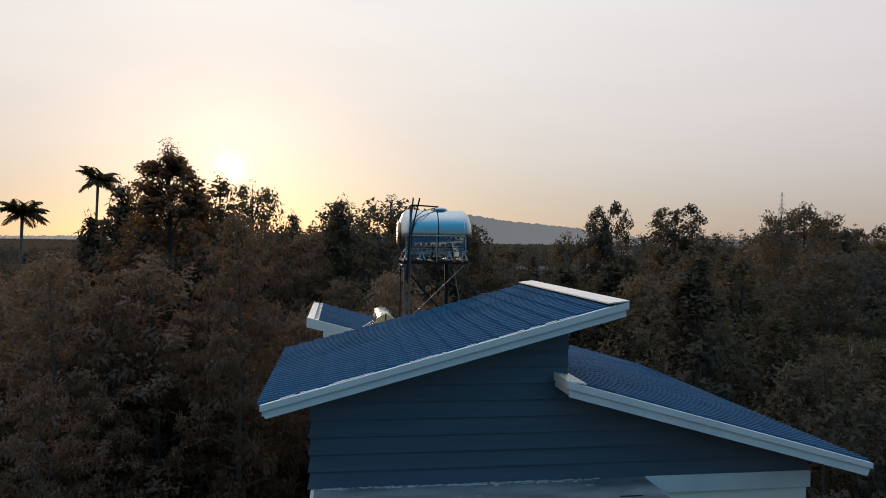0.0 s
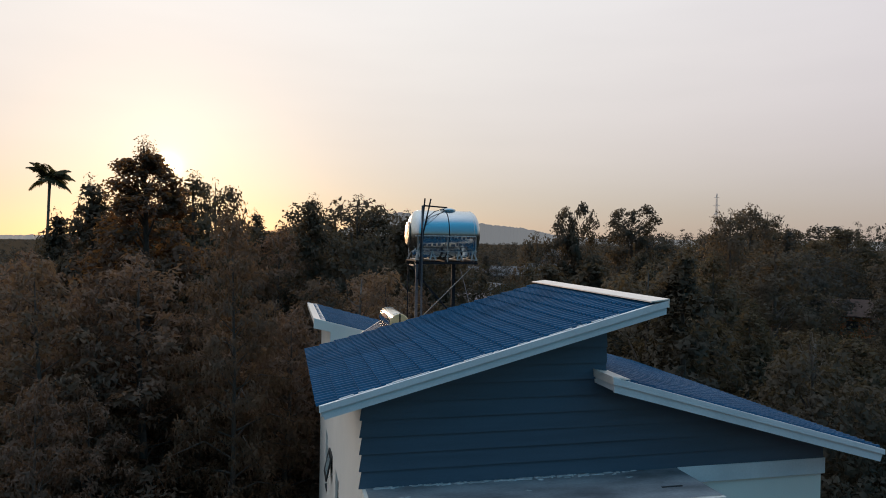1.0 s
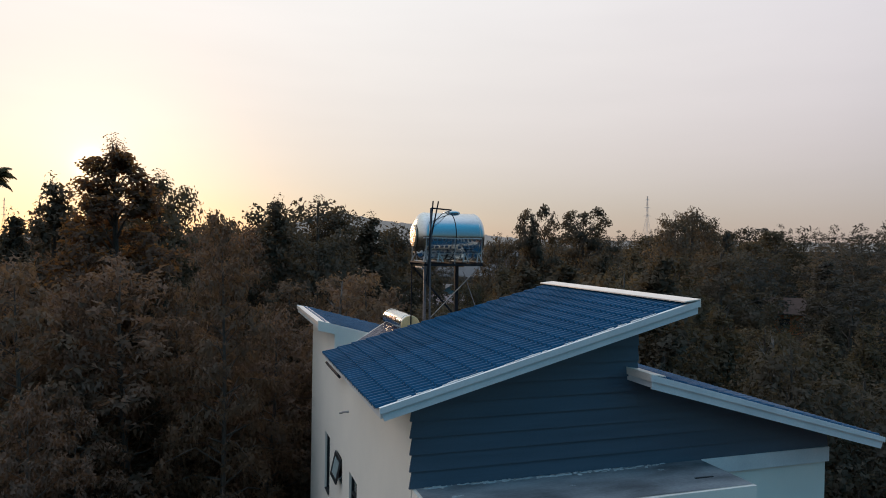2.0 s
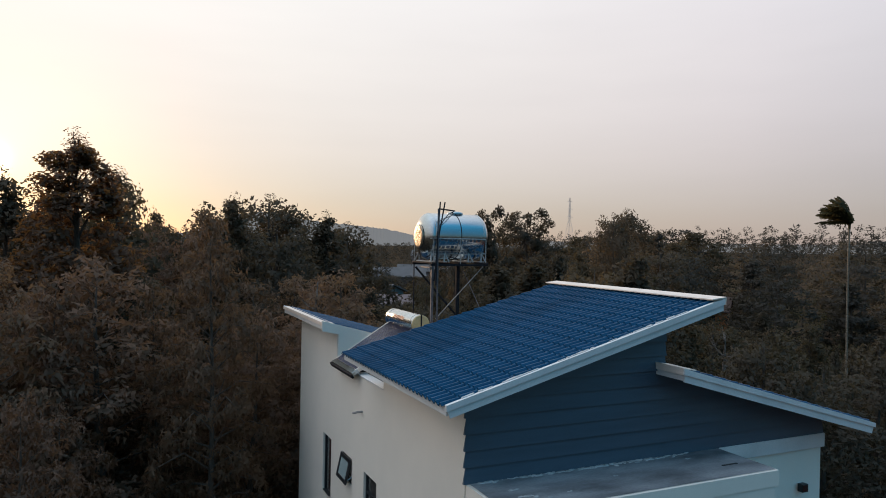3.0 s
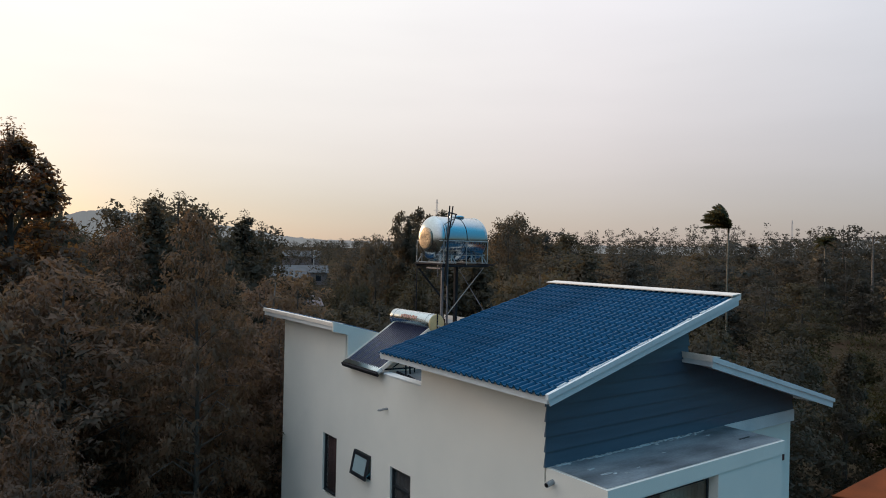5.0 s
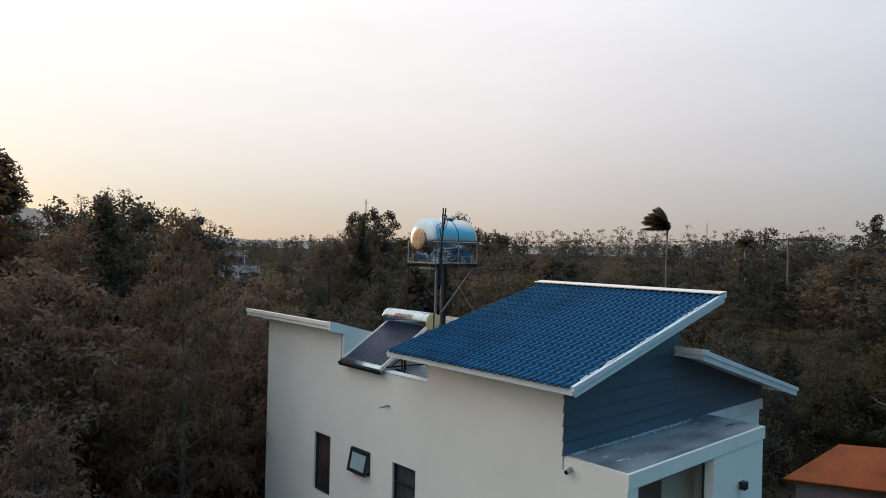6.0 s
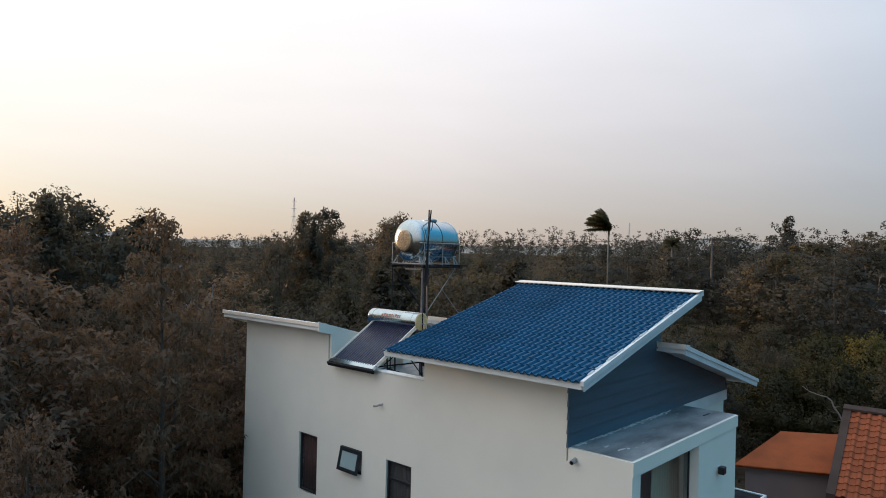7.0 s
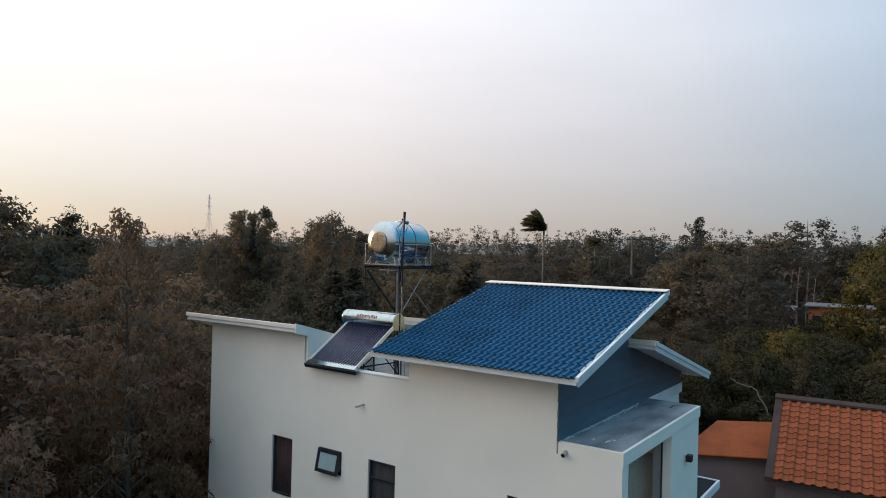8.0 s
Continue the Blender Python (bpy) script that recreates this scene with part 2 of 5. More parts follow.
M_BARK = material("grey_brown_bark", (0.062, 0.048, 0.038), 0.9, vary=0.3, scale=5, fine=30, bump=0.7, bump_dist=0.03, second=(0.095, 0.078, 0.064), stretch=(1, 1, 0.25))
M_PALEBARK = material("pale_dry_bark", (0.17, 0.14, 0.12), 0.85, vary=0.25, scale=5, fine=30, bump=0.5, bump_dist=0.02)
M_DEADWOOD = material("weathered_dead_wood", (0.18, 0.15, 0.13), 0.85, vary=0.15, scale=6, fine=40, bump=0.3)
M_PALMTRUNK = material("palm_trunk_bark", (0.20, 0.17, 0.13), 0.85, vary=0.2, scale=3, fine=20, bump=0.5, stretch=(1, 1, 6))
M_GROUND = material("red_earth_and_dry_grass", (0.070, 0.048, 0.034), 0.95, spec=0.05, vary=0.25, scale=0.12, fine=3.0, bump=0.6, bump_dist=0.06, second=(0.048, 0.042, 0.026))
M_GROUND.node_tree.nodes["Principled BSDF"].inputs["IOR"].default_value = 1.0  # bare soil has no sheen
M_LEAF = [
    leaf_material("dark_evergreen_leaf", (0.064, 0.058, 0.043), (0.079, 0.070, 0.050), (0.092, 0.069, 0.050)),
    leaf_material("olive_leaf", (0.074, 0.064, 0.042), (0.093, 0.081, 0.050), (0.107, 0.075, 0.051)),
    leaf_material("fresh_green_leaf", (0.028, 0.029, 0.014), (0.046, 0.045, 0.019), (0.054, 0.043, 0.020)),
    # next two: lightened and reddened, the warm glare veil put into the leaf colour
    leaf_material("veil_lifted_olive_leaf", (0.156, 0.105, 0.073), (0.183, 0.122, 0.081), (0.205, 0.127, 0.078)),
    leaf_material("veil_lifted_brown_leaf", (0.156, 0.102, 0.073), (0.179, 0.115, 0.081), (0.195, 0.119, 0.078)),
]
# backlight boosted in the transmission tint, for the tree before the sun only
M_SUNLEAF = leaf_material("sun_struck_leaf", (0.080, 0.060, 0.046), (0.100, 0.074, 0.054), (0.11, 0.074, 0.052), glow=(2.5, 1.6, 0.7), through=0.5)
M_LIME = leaf_material("yellowish_green_leaf", (0.062, 0.060, 0.020), (0.098, 0.092, 0.030), (0.112, 0.086, 0.030))
M_PALMLEAF = leaf_material("palm_frond_leaf", (0.04, 0.045, 0.024), (0.075, 0.075, 0.036), (0.09, 0.07, 0.036))
# greyer and bluer than the near leaves: distance haze kept in the colour
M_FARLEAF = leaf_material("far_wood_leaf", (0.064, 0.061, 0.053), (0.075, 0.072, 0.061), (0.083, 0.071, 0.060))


# ---- mesh helpers ----
def base(name, loc, label, category, group="", kind=""):
    """The Empty at a thing's foot."""
    ob = new(name)
    ob.location = loc
    ob.empty_display_size = 0.2
    return tagged(ob, label, category, group, kind)


def part(name, shape, mat, parent=None, label="", smooth=False):
    """Links a bmesh or a mesh as one object under a thing or a part; its coordinates are the world's."""
    if isinstance(shape, bmesh.types.BMesh):
        me = bpy.data.meshes.new(name)
        bmesh.ops.recalc_face_normals(shape, faces=shape.faces)
        shape.to_mesh(me)
        shape.free()
    else:
        me = shape
    if smooth:
        me.shade_smooth()
    if not me.materials:
        me.materials.append(mat)
    ob = new(name, me)
    if parent is not None:
        ob.parent = parent
        if parent.type == "EMPTY":
            ob.matrix_parent_inverse = Matrix.Translation(parent.location).inverted()
    if label:
        ob["label"] = label
    return ob


def mesh_of(name, verts, faces, mat=None, smooth=False, normals=None):
    me = bpy.data.meshes.new(name)
    me.from_pydata([tuple(v) for v in verts], [], [tuple(f) for f in faces])
    me.update()
    if mat:
        me.materials.append(mat)
    if smooth:
        me.shade_smooth()
    if normals is not None:
        me.normals_split_custom_set_from_vertices(normals.tolist())
    return me


def box(bm, lo, hi, bevel=0.0, m=None):
    """A box between two corners, its edges rounded by bevel."""
    r = bmesh.ops.create_cube(bm, size=1.0)
    vs = r["verts"]
    size = [hi[i] - lo[i] for i in range(3)]
    mid = [(hi[i] + lo[i]) / 2 for i in range(3)]
    for v in vs:
        v.co = Vector((v.co[0] * size[0] + mid[0], v.co[1] * size[1] + mid[1], v.co[2] * size[2] + mid[2]))
        if m is not None:
            v.co = m @ v.co
    if bevel:
        edges = list({e for v in vs for e in v.link_edges})
        bmesh.ops.bevel(bm, geom=edges, offset=bevel, segments=1, affect="EDGES")
    return bm


def boxed(*args, **kw):
    return box(bmesh.new(), *args, **kw)


def tube(bm, points, radii, sides=8, caps=True):
    """A tube through points, with a radius at each."""
    pts = [Vector(p) for p in points]
    if not hasattr(radii, "__len__"):
        radii = [radii] * len(pts)
    rings = []
    ref = None
    for i, p in enumerate(pts):
        d = (pts[min(i + 1, len(pts) - 1)] - pts[max(i - 1, 0)]).normalized()
        if ref is None:
            ref = d.orthogonal().normalized()
        a = (ref - d * ref.dot(d)).normalized()
        ref = a
        b = d.cross(a)
        rings.append([bm.verts.new(p + (a * math.cos(2 * math.pi * k / sides) + b * math.sin(2 * math.pi * k / sides)) * radii[i]) for k in range(sides)])
    for r0, r1 in zip(rings, rings[1:]):
        for k in range(sides):
            bm.faces.new((r0[k], r0[(k + 1) % sides], r1[(k + 1) % sides], r1[k]))
    if caps:
        bm.faces.new(list(reversed(rings[0])))
        bm.faces.new(rings[-1])
    return bm


def tubed(*args, **kw):
    return tube(bmesh.new(), *args, **kw)


def prism(bm, poly, axis, lo, hi):
    """A polygon of two coordinates, drawn out along the axis that it lacks."""
    def at(p, w):
        c = list(p)
        c.insert(axis, w)
        return Vector(c)
    a = [bm.verts.new(at(p, lo)) for p in poly]
    b = [bm.verts.new(at(p, hi)) for p in poly]
    bm.faces.new(a)
    bm.faces.new(list(reversed(b)))
    n = len(poly)
    for i in range(n):
        bm.faces.new((a[i], b[i], b[(i + 1) % n], a[(i + 1) % n]))
    return bm


def grid_wall(axis, lo, hi, us, vs, solid):
    """A wall from lo to hi along its axis, over the cells of us x vs (the other two axes in order) for which solid(u, v) is true."""
    bm = bmesh.new()
    cache = {}

    def vert(w, u, v):
        c = [u, v]
        c.insert(axis, w)
        key = tuple(round(x, 4) for x in c)
        if key not in cache:
            cache[key] = bm.verts.new(c)
        return cache[key]
    nu, nv = len(us) - 1, len(vs) - 1
    on = [[solid((us[i] + us[i + 1]) / 2, (vs[j] + vs[j + 1]) / 2) for j in range(nv)] for i in range(nu)]
    for i in range(nu):
        for j in range(nv):
            if not on[i][j]:
                continue
            u0, u1, v0, v1 = us[i], us[i + 1], vs[j], vs[j + 1]
            for w in (lo, hi):
                bm.faces.new((vert(w, u0, v0), vert(w, u1, v0), vert(w, u1, v1), vert(w, u0, v1)))
            for di, dj, (a, b) in ((-1, 0, ((u0, v0), (u0, v1))), (1, 0, ((u1, v0), (u1, v1))), (0, -1, ((u0, v0), (u1, v0))), (0, 1, ((u0, v1), (u1, v1)))):
                x, y = i + di, j + dj
                if not (0 <= x < nu and 0 <= y < nv and on[x][y]):
                    bm.faces.new((vert(lo, *a), vert(lo, *b), vert(hi, *b), vert(hi, *a)))
    return bm

# ---- the ground ----
def ground_height(x, y):
    """Almost level land that rises gently towards the far right."""
    d = max(0.0, x - 40.0)
    return min(d * 0.018, 6.0) + 0.0 * y


def ground():
    rs = [0, 6, 12, 20, 30, 45, 65, 95, 140, 200, 300, 450, 700, 1100, 1800, 3000, 4600]
    n = 48
    verts, faces = [(0, 10, 0)], []
    for r in rs[1:]:
        for k in range(n):
            a = 2 * math.pi * k / n
            x, y = r * math.cos(a), 10 + r * math.sin(a)
            verts.append((x, y, ground_height(x, y)))
    for k in range(n):
        faces.append((0, 1 + k, 1 + (k + 1) % n))
    for i in range(len(rs) - 2):
        o = 1 + i * n
        for k in range(n):
            faces.append((o + k, o + n + k, o + n + (k + 1) % n, o + (k + 1) % n))
    tagged(part("ground", mesh_of("ground", verts, faces), M_GROUND, smooth=True), "red earth and dry grass under the trees", "ground", kind="structure")


ground()

# ---- the blue-roofed house ----
WX0, WX1 = -0.30, 7.76          # left and right faces
FRONT, BACK = 10.76, 21.72
STEP = 3.61                     # where the upper and the lower roof meet
SLAB_Y, SLAB_Z = 9.455, 6.812
house = base("house", (3.7, 16.0, 0.0), "two-storey cream house with blue tiled shed roofs and slate siding", "house")
MAIN = dict(lo=(-0.95, 8.19), hi=(4.26, 9.60))
LOWER = dict(lo=(8.34, 7.10), hi=(3.41, 8.44))
REAR = dict(lo=(2.60, 7.63), hi=(-0.68, 8.50))


def roof_z(r, x):
    (x0, z0), (x1, z1) = r["lo"], r["hi"]
    return z0 + (z1 - z0) * (x - x0) / (x1 - x0)


# tiles: one glazed wave with a lifted nose
WAVE = [(0.0, 0.0), (0.40, 0.0), (0.50, 0.50), (0.58, 0.90), (0.68, 1.0), (0.79, 0.92), (0.88, 0.48), (0.95, 0.05), (1.0, 0.0)]


def tile_shape(w, c, wave=0.046, lift=0.026):
    """One tile: a flat pan and a narrow steep-sided rib, its nose lifted over the tile below."""
    verts, faces = [], []
    for u, q in WAVE:
        h, x = wave * q, u * w
        verts += [(x, 0.0, h - 0.004), (x, 0.0, h + lift), (x, c * 0.55, h + lift * 0.5), (x, c + 0.004, h + 0.002)]
    for i in range(len(WAVE) - 1):
        a, b = 4 * i, 4 * i + 4
        for k in range(3):
            faces.append((a + k, b + k, b + k + 1, a + k + 1))
    return verts, faces


def roof_frame(r, y0, y1):
    """The frame of a shed roof's upper face: x along the eave, y up the slope, z out of it; and its length up the slope."""
    (x0, z0), (x1, z1) = r["lo"], r["hi"]
    v = Vector((x1 - x0, 0, z1 - z0))
    length = v.length
    v.normalize()
    u = Vector((0, -1, 0)) if v.x > 0 else Vector((0, 1, 0))
    n = u.cross(v)
    o = Vector((x0, y1 if v.x > 0 else y0, z0))
    m = Matrix((u, v, n)).transposed().to_4x4()
    m.translation = o
    return m, length


def joined_tiles(name, verts, faces, mats):
    """Many tiles as one mesh: the tile's shape at each of the frames."""
    v = np.array([(*p, 1.0) for p in verts])
    f = np.array(faces)
    allv = np.concatenate([(np.array(m) @ v.T).T[:, :3] for m in mats])
    allf = np.concatenate([f + i * len(v) for i in range(len(mats))])
    return mesh_of(name, allv.tolist(), allf.tolist(), smooth=False)


def tile_roof(parent, r, y0, y1, width, course, mat, margin=(0.05, -0.06, 0.05, 0.16), single=None):
    """Lays tiles on a shed roof: those for which single(column, row, columns, rows) holds are objects of their own, the rest is one mesh."""
    m, length = roof_frame(r, y0, y1)
    side, low, other, high = margin
    nu = round((y1 - y0 - side - other) / width)
    nv = round((length - low - high) / course)
    w, c = (y1 - y0 - side - other) / nu, (length - low - high) / nv
    verts, faces = tile_shape(w, c)
    shared = mesh_of("tile", verts, faces, mat)
    rest = []
    for j in range(nv):
        for i in range(nu):
            jig = random.uniform(-0.003, 0.003)
            t = m @ Matrix.Translation((side + i * w, low + j * c + jig, 0.002 + random.uniform(0, 0.002)))
            if single and single(i, j, nu, nv):
                ob = part("tile", shared, mat, parent)
                ob.matrix_basis = t
            else:
                rest.append(t)
    if rest:
        tagged(part("tile_field", joined_tiles("tile_field", verts, faces, rest), mat, parent), kind="stuff")


def shed_roof(name, r, y0, y1, label, cap=0.28, drop=0.19, deck=0.10, back_fascia=True, lift=0.065, lip=0.105, proud=0.03):
    """Deck, fascias, barge strips and ridge cap of one shed roof; returns the deck."""
    (x0, z0), (x1, z1) = r["lo"], r["hi"]
    s = 1 if x1 > x0 else -1
    e = 0.03
    xa, xb = x0 + s * e, x1 - s * e
    za, zb = roof_z(r, xa) - 0.015, roof_z(r, xb) - 0.015
    d = part(name, prism(bmesh.new(), [(xa, za), (xb, zb), (xb, zb - deck), (xa, za - deck)], 1, y0 + e, y1 - e), M_WHITE, house, label)
    for ya, yb, out in ((y0, y0 + e, -1), (y1 - e, y1, 1)):
        part("fascia", prism(bmesh.new(), [(x0, z0 - 0.05), (x1, z1 - 0.05), (x1, z1 - drop), (x0 + s * 0.05, roof_z(r, x0 + s * 0.05) - drop)], 1, ya, yb), M_WHITE, d)
        if out > 0 and not back_fascia:
            continue
        la, lb = (ya - 0.025, yb + 0.012) if out < 0 else (ya - 0.012, yb + 0.025)
        part("barge_strip", prism(bmesh.new(), [(x0 - s * 0.025, z0 + 0.035 - 0.007), (x1 + s * 0.025, z1 + 0.035 + 0.007), (x1 + s * 0.025, z1 - 0.06), (x0 - s * 0.025, z0 - 0.06)], 1, la, lb), M_WHITE, d)
    part("fascia", prism(bmesh.new(), [(x0, z0 - 0.012), (xa, z0 - 0.012), (xa, z0 - 0.13), (x0, z0 - 0.13)], 1, y0 + e, y1 - e), M_WHITE, d)
    part("fascia", prism(bmesh.new(), [(x1, z1 - 0.012), (xb, z1 - 0.012), (xb, z1 - drop + 0.02), (x1, z1 - drop + 0.02)], 1, y0 + e, y1 - e), M_WHITE, d)
    if cap:
        xc = x1 - s * cap
        part("ridge_cap", prism(bmesh.new(), [(x1 + s * 0.03, z1 - 0.07), (x1 + s * 0.03, z1 + lift), (xc, roof_z(r, xc) + lip), (xc, roof_z(r, xc) + lip - 0.02), (x1 + s * 0.012, z1 + lift - 0.02), (x1 + s * 0.012, z1 - 0.07)], 1, y0 - proud, y1 + 0.03), M_CAP, d, "folded off-white ridge sheet with sun warmth in its colour")
    return d


main_roof = shed_roof("upper_roof", MAIN, 10.09, 15.15, "upper shed roof with white fascia", drop=0.175, back_fascia=False)
lower_roof = shed_roof("lower_roof", LOWER, 10.09, 18.75, "lower shed roof with white fascia", cap=0.26, lift=0.05, lip=0.075, proud=-0.002)
rear_roof = shed_roof("rear_roof", REAR, 17.86, 22.37, "rear shed roof with white fascia", cap=0.26, lift=0.02, lip=0.06)

# cement run along the front verge of the upper roof, rough and broken
bm = bmesh.new()
rng = random.Random(5)
x = -0.7
while x < 3.7:
    w = rng.uniform(0.07, 0.30)
    if rng.random() < 0.85:
        z = roof_z(MAIN, x)
        a = math.atan2(MAIN["hi"][1] - MAIN["lo"][1], MAIN["hi"][0] - MAIN["lo"][0])
        box(bm, (0, rng.uniform(-0.05, -0.03), 0.0), (w, rng.uniform(-0.01, 0.03), rng.uniform(0.038, 0.046)), 0.006, Matrix.Translation((x, 10.15, z)) @ Matrix.Rotation(-a, 4, "Y"))
    x += w * rng.uniform(0.8, 1.3)
tagged(part("cement_smear", bm, M_MORTAR, main_roof, "rough white cement along the verge"), kind="stuff")

# walls
YS = [SLAB_Y, FRONT + 0.03, 11.10, 11.88, 14.50, 14.83, 15.66, 16.52, 17.30, 17.90, 18.27, 19.05, BACK]
ZS = [0.0, 0.9, 2.4, 3.96, 4.91, 5.50, 6.55, 7.50, 8.06, 8.28]
WINDOWS = [("tall", 11.10, 11.88, 3.96, 5.50), ("tall", 14.83, 15.66, 3.96, 5.50), ("small", 16.52, 17.30, 4.91, 5.50), ("tall", 18.27, 19.05, 3.96, 5.50)]


def left_solid(y, z):
    top = 6.55 if y < FRONT else 8.06 if y < 14.5 else 7.50 if y < 17.9 else 8.28
    return z < top and not any(a < y < b and c < z < d for _, a, b, c, d in WINDOWS)


part("side_wall", grid_wall(0, WX0, WX0 + 0.2, YS, ZS, left_solid), M_WALL, house, "smooth cream rendered side wall")
part("side_wall", grid_wall(0, WX1 - 0.2, WX1, [FRONT + 0.03, BACK], [0, 6.53], lambda y, z: True), M_WALL, house)
part("rear_wall", prism(bmesh.new(), [(WX0 + 0.2, 0), (WX1 - 0.2, 0), (WX1 - 0.2, 6.5), (2.4, 7.3), (WX0 + 0.2, 8.05)], 1, BACK - 0.2, BACK), M_WALL, house)
under = 0.125
part("gable_wall", prism(bmesh.new(), [(WX0 + 0.2, 6.55), (STEP, 6.55), (STEP, roof_z(MAIN, STEP) - under), (WX0 + 0.2, roof_z(MAIN, WX0 + 0.2) - under)], 1, FRONT + 0.03, FRONT + 0.2), M_WALL, house)
part("gable_wall", prism(bmesh.new(), [(STEP, 6.53), (WX1 - 0.004, 6.53), (WX1 - 0.004, roof_z(LOWER, WX1) - under), (STEP, roof_z(LOWER, STEP) - under)], 1, FRONT + 0.03, FRONT + 0.2), M_WALL, house)
part("front_wall", boxed((4.83, FRONT + 0.03, 0.0), (WX1 - 0.2, FRONT + 0.2, 6.53)), M_WALL, house)
part("step_wall", prism(bmesh.new(), [(FRONT + 0.2, 7.6), (14.5, 7.6), (14.5, roof_z(MAIN, STEP) - under), (FRONT + 0.2, roof_z(MAIN, STEP) - under)], 0, STEP - 0.2, STEP), M_SIDING, house)
part("inner_wall", prism(bmesh.new(), [(WX0 + 0.2, 7.0), (STEP, 7.0), (STEP, roof_z(MAIN, STEP) - under), (WX0 + 0.2, roof_z(MAIN, WX0 + 0.2) - under)], 1, 14.3, 14.5), M_WALL, house)
part("rear_gable_wall", prism(bmesh.new(), [(WX0 + 0.2, 7.0), (2.4, 7.0), (2.4, roof_z(REAR, 2.4) - 0.12), (WX0 + 0.2, roof_z(REAR, WX0 + 0.2) - 0.12)], 1, 17.90, 18.08), M_WALL, house)
part("roof_terrace", boxed((WX0 + 0.2, 14.5, 7.0), (5.0, 17.9, 7.14)), M_CONCRETE, house, "bare concrete roof terrace")
part("rear_parapet", prism(bmesh.new(), [(WX0 - 0.004, 7.55), (2.62, 7.3), (2.62, roof_z(REAR, 2.62) + 0.05), (-0.715, roof_z(REAR, -0.715) + 0.05), (-0.715, 8.31), (WX0 - 0.004, 8.215)], 1, 17.785, 17.832), M_WALL, house)
part("coping", boxed((WX0 - 0.015, 14.5, 7.50), (WX0 + 0.215, 17.90, 7.54), 0.008), M_WHITE, house, "white coping on the terrace parapet")
part("floor_slab", boxed((WX0 + 0.2, FRONT + 0.2, 3.55), (WX1 - 0.2, BACK - 0.2, 3.75)), M_INNER, house)
part("gable_band", boxed((4.9, FRONT - 0.05, 6.55), (WX1 + 0.02, FRONT + 0.03, SLAB_Z + 0.012), 0.008), M_WHITE, house, "white band under the siding")
part("gable_band", boxed((WX1 + 0.001, FRONT + 0.03, 6.55), (WX1 + 0.02, FRONT + 0.9, SLAB_Z + 0.02), 0.004), M_WHITE, house)


# lap siding: each board tilts out at its foot
def clip(poly, keep):
    """The part of a polygon where keep(p) > 0."""
    out = []
    for p, q in zip(poly, poly[1:] + poly[:1]):
        a, b = keep(p), keep(q)
        if a > 0:
            out.append(p)
        if (a > 0) != (b > 0):
            t = a / (a - b)
            out.append((p[0] + (q[0] - p[0]) * t, p[1] + (q[1] - p[1]) * t))
    return out


siding = part("siding", boxed((WX0 + 0.02, FRONT + 0.014, SLAB_Z - 0.02), (STEP - 0.02, FRONT + 0.03, roof_z(MAIN, WX0) - 0.2)), M_SIDING, house, "slate blue lap siding on the gable")
z, k = SLAB_Z, 0
EXPOSE = 0.2535
while z < 9.3:
    bm = bmesh.new()
    z1 = z + EXPOSE + 0.02
    for xa, xb, r in ((WX0 - 0.004, STEP, MAIN), (STEP, WX1, LOWER)):
        poly = clip([(xa - 0.045 * (xa < 0), z), (xb, z), (xb, z1), (xa, z1)], lambda p: roof_z(r, p[0]) - under - p[1])
        if len(poly) < 3 or (xa == STEP and z > roof_z(LOWER, STEP) - 0.3):
            continue
        front = [bm.verts.new((px, FRONT - 0.030 + 0.042 * (pz - z) / EXPOSE, pz)) for px, pz in poly]
        rear = [bm.verts.new((px, FRONT + 0.0135 + 0.0002 * (k % 2), pz)) for px, pz in poly]
        bm.faces.new(front)
        bm.faces.new(list(reversed(rear)))
        for i in range(len(poly)):
            j = (i + 1) % len(poly)
            bm.faces.new((front[i], rear[i], rear[j], front[j]))
    if bm.faces:
        part("board", bm, M_SIDING, siding)
    else:
        bm.free()
    z += EXPOSE
    k += 1

# front block with the balcony opening and its flat slab
DOOR = (0.02, 2.66, 3.75, 6.53)
part("front_wall", grid_wall(1, SLAB_Y, SLAB_Y + 0.2, [WX0 + 0.2, DOOR[0], DOOR[1], 4.83], [0, DOOR[2], DOOR[3], 6.55], lambda x, z: not (DOOR[0] < x < DOOR[1] and DOOR[2] < z < DOOR[3])), M_WALL, house, "white front wall of the balcony block")
part("front_wall", boxed((4.73, SLAB_Y + 0.2, 0.0), (4.83, FRONT + 0.03, 6.55)), M_WALL, house)
slab = part("flat_slab", boxed((WX0, SLAB_Y - 0.015, 6.55), (4.90, FRONT - 0.002, SLAB_Z - 0.004)), M_WALL, house, "white-edged concrete slab over the balcony")
bm = bmesh.new()
nx, ny = 40, 10
top = {}
for i in range(nx + 1):
    for j in range(ny + 1):
        px, py = WX0 + 0.05 + (4.885 - WX0 - 0.05) * i / nx, SLAB_Y + 0.04 + (FRONT - 0.03 - SLAB_Y - 0.04) * j / ny
        top[i, j] = bm.verts.new((px, py, SLAB_Z + 0.003 + 0.010 * noise.noise((px * 1.5, py * 1.5, 3)) * (0 < i < nx and 0 < j < ny) + 0.002))
for i in range(nx):
    for j in range(ny):
        bm.faces.new((top[i, j], top[i + 1, j], top[i + 1, j + 1], top[i, j + 1]))
part("screed", bm, M_CONCRETE, slab, "stained grey cement screed", smooth=True)


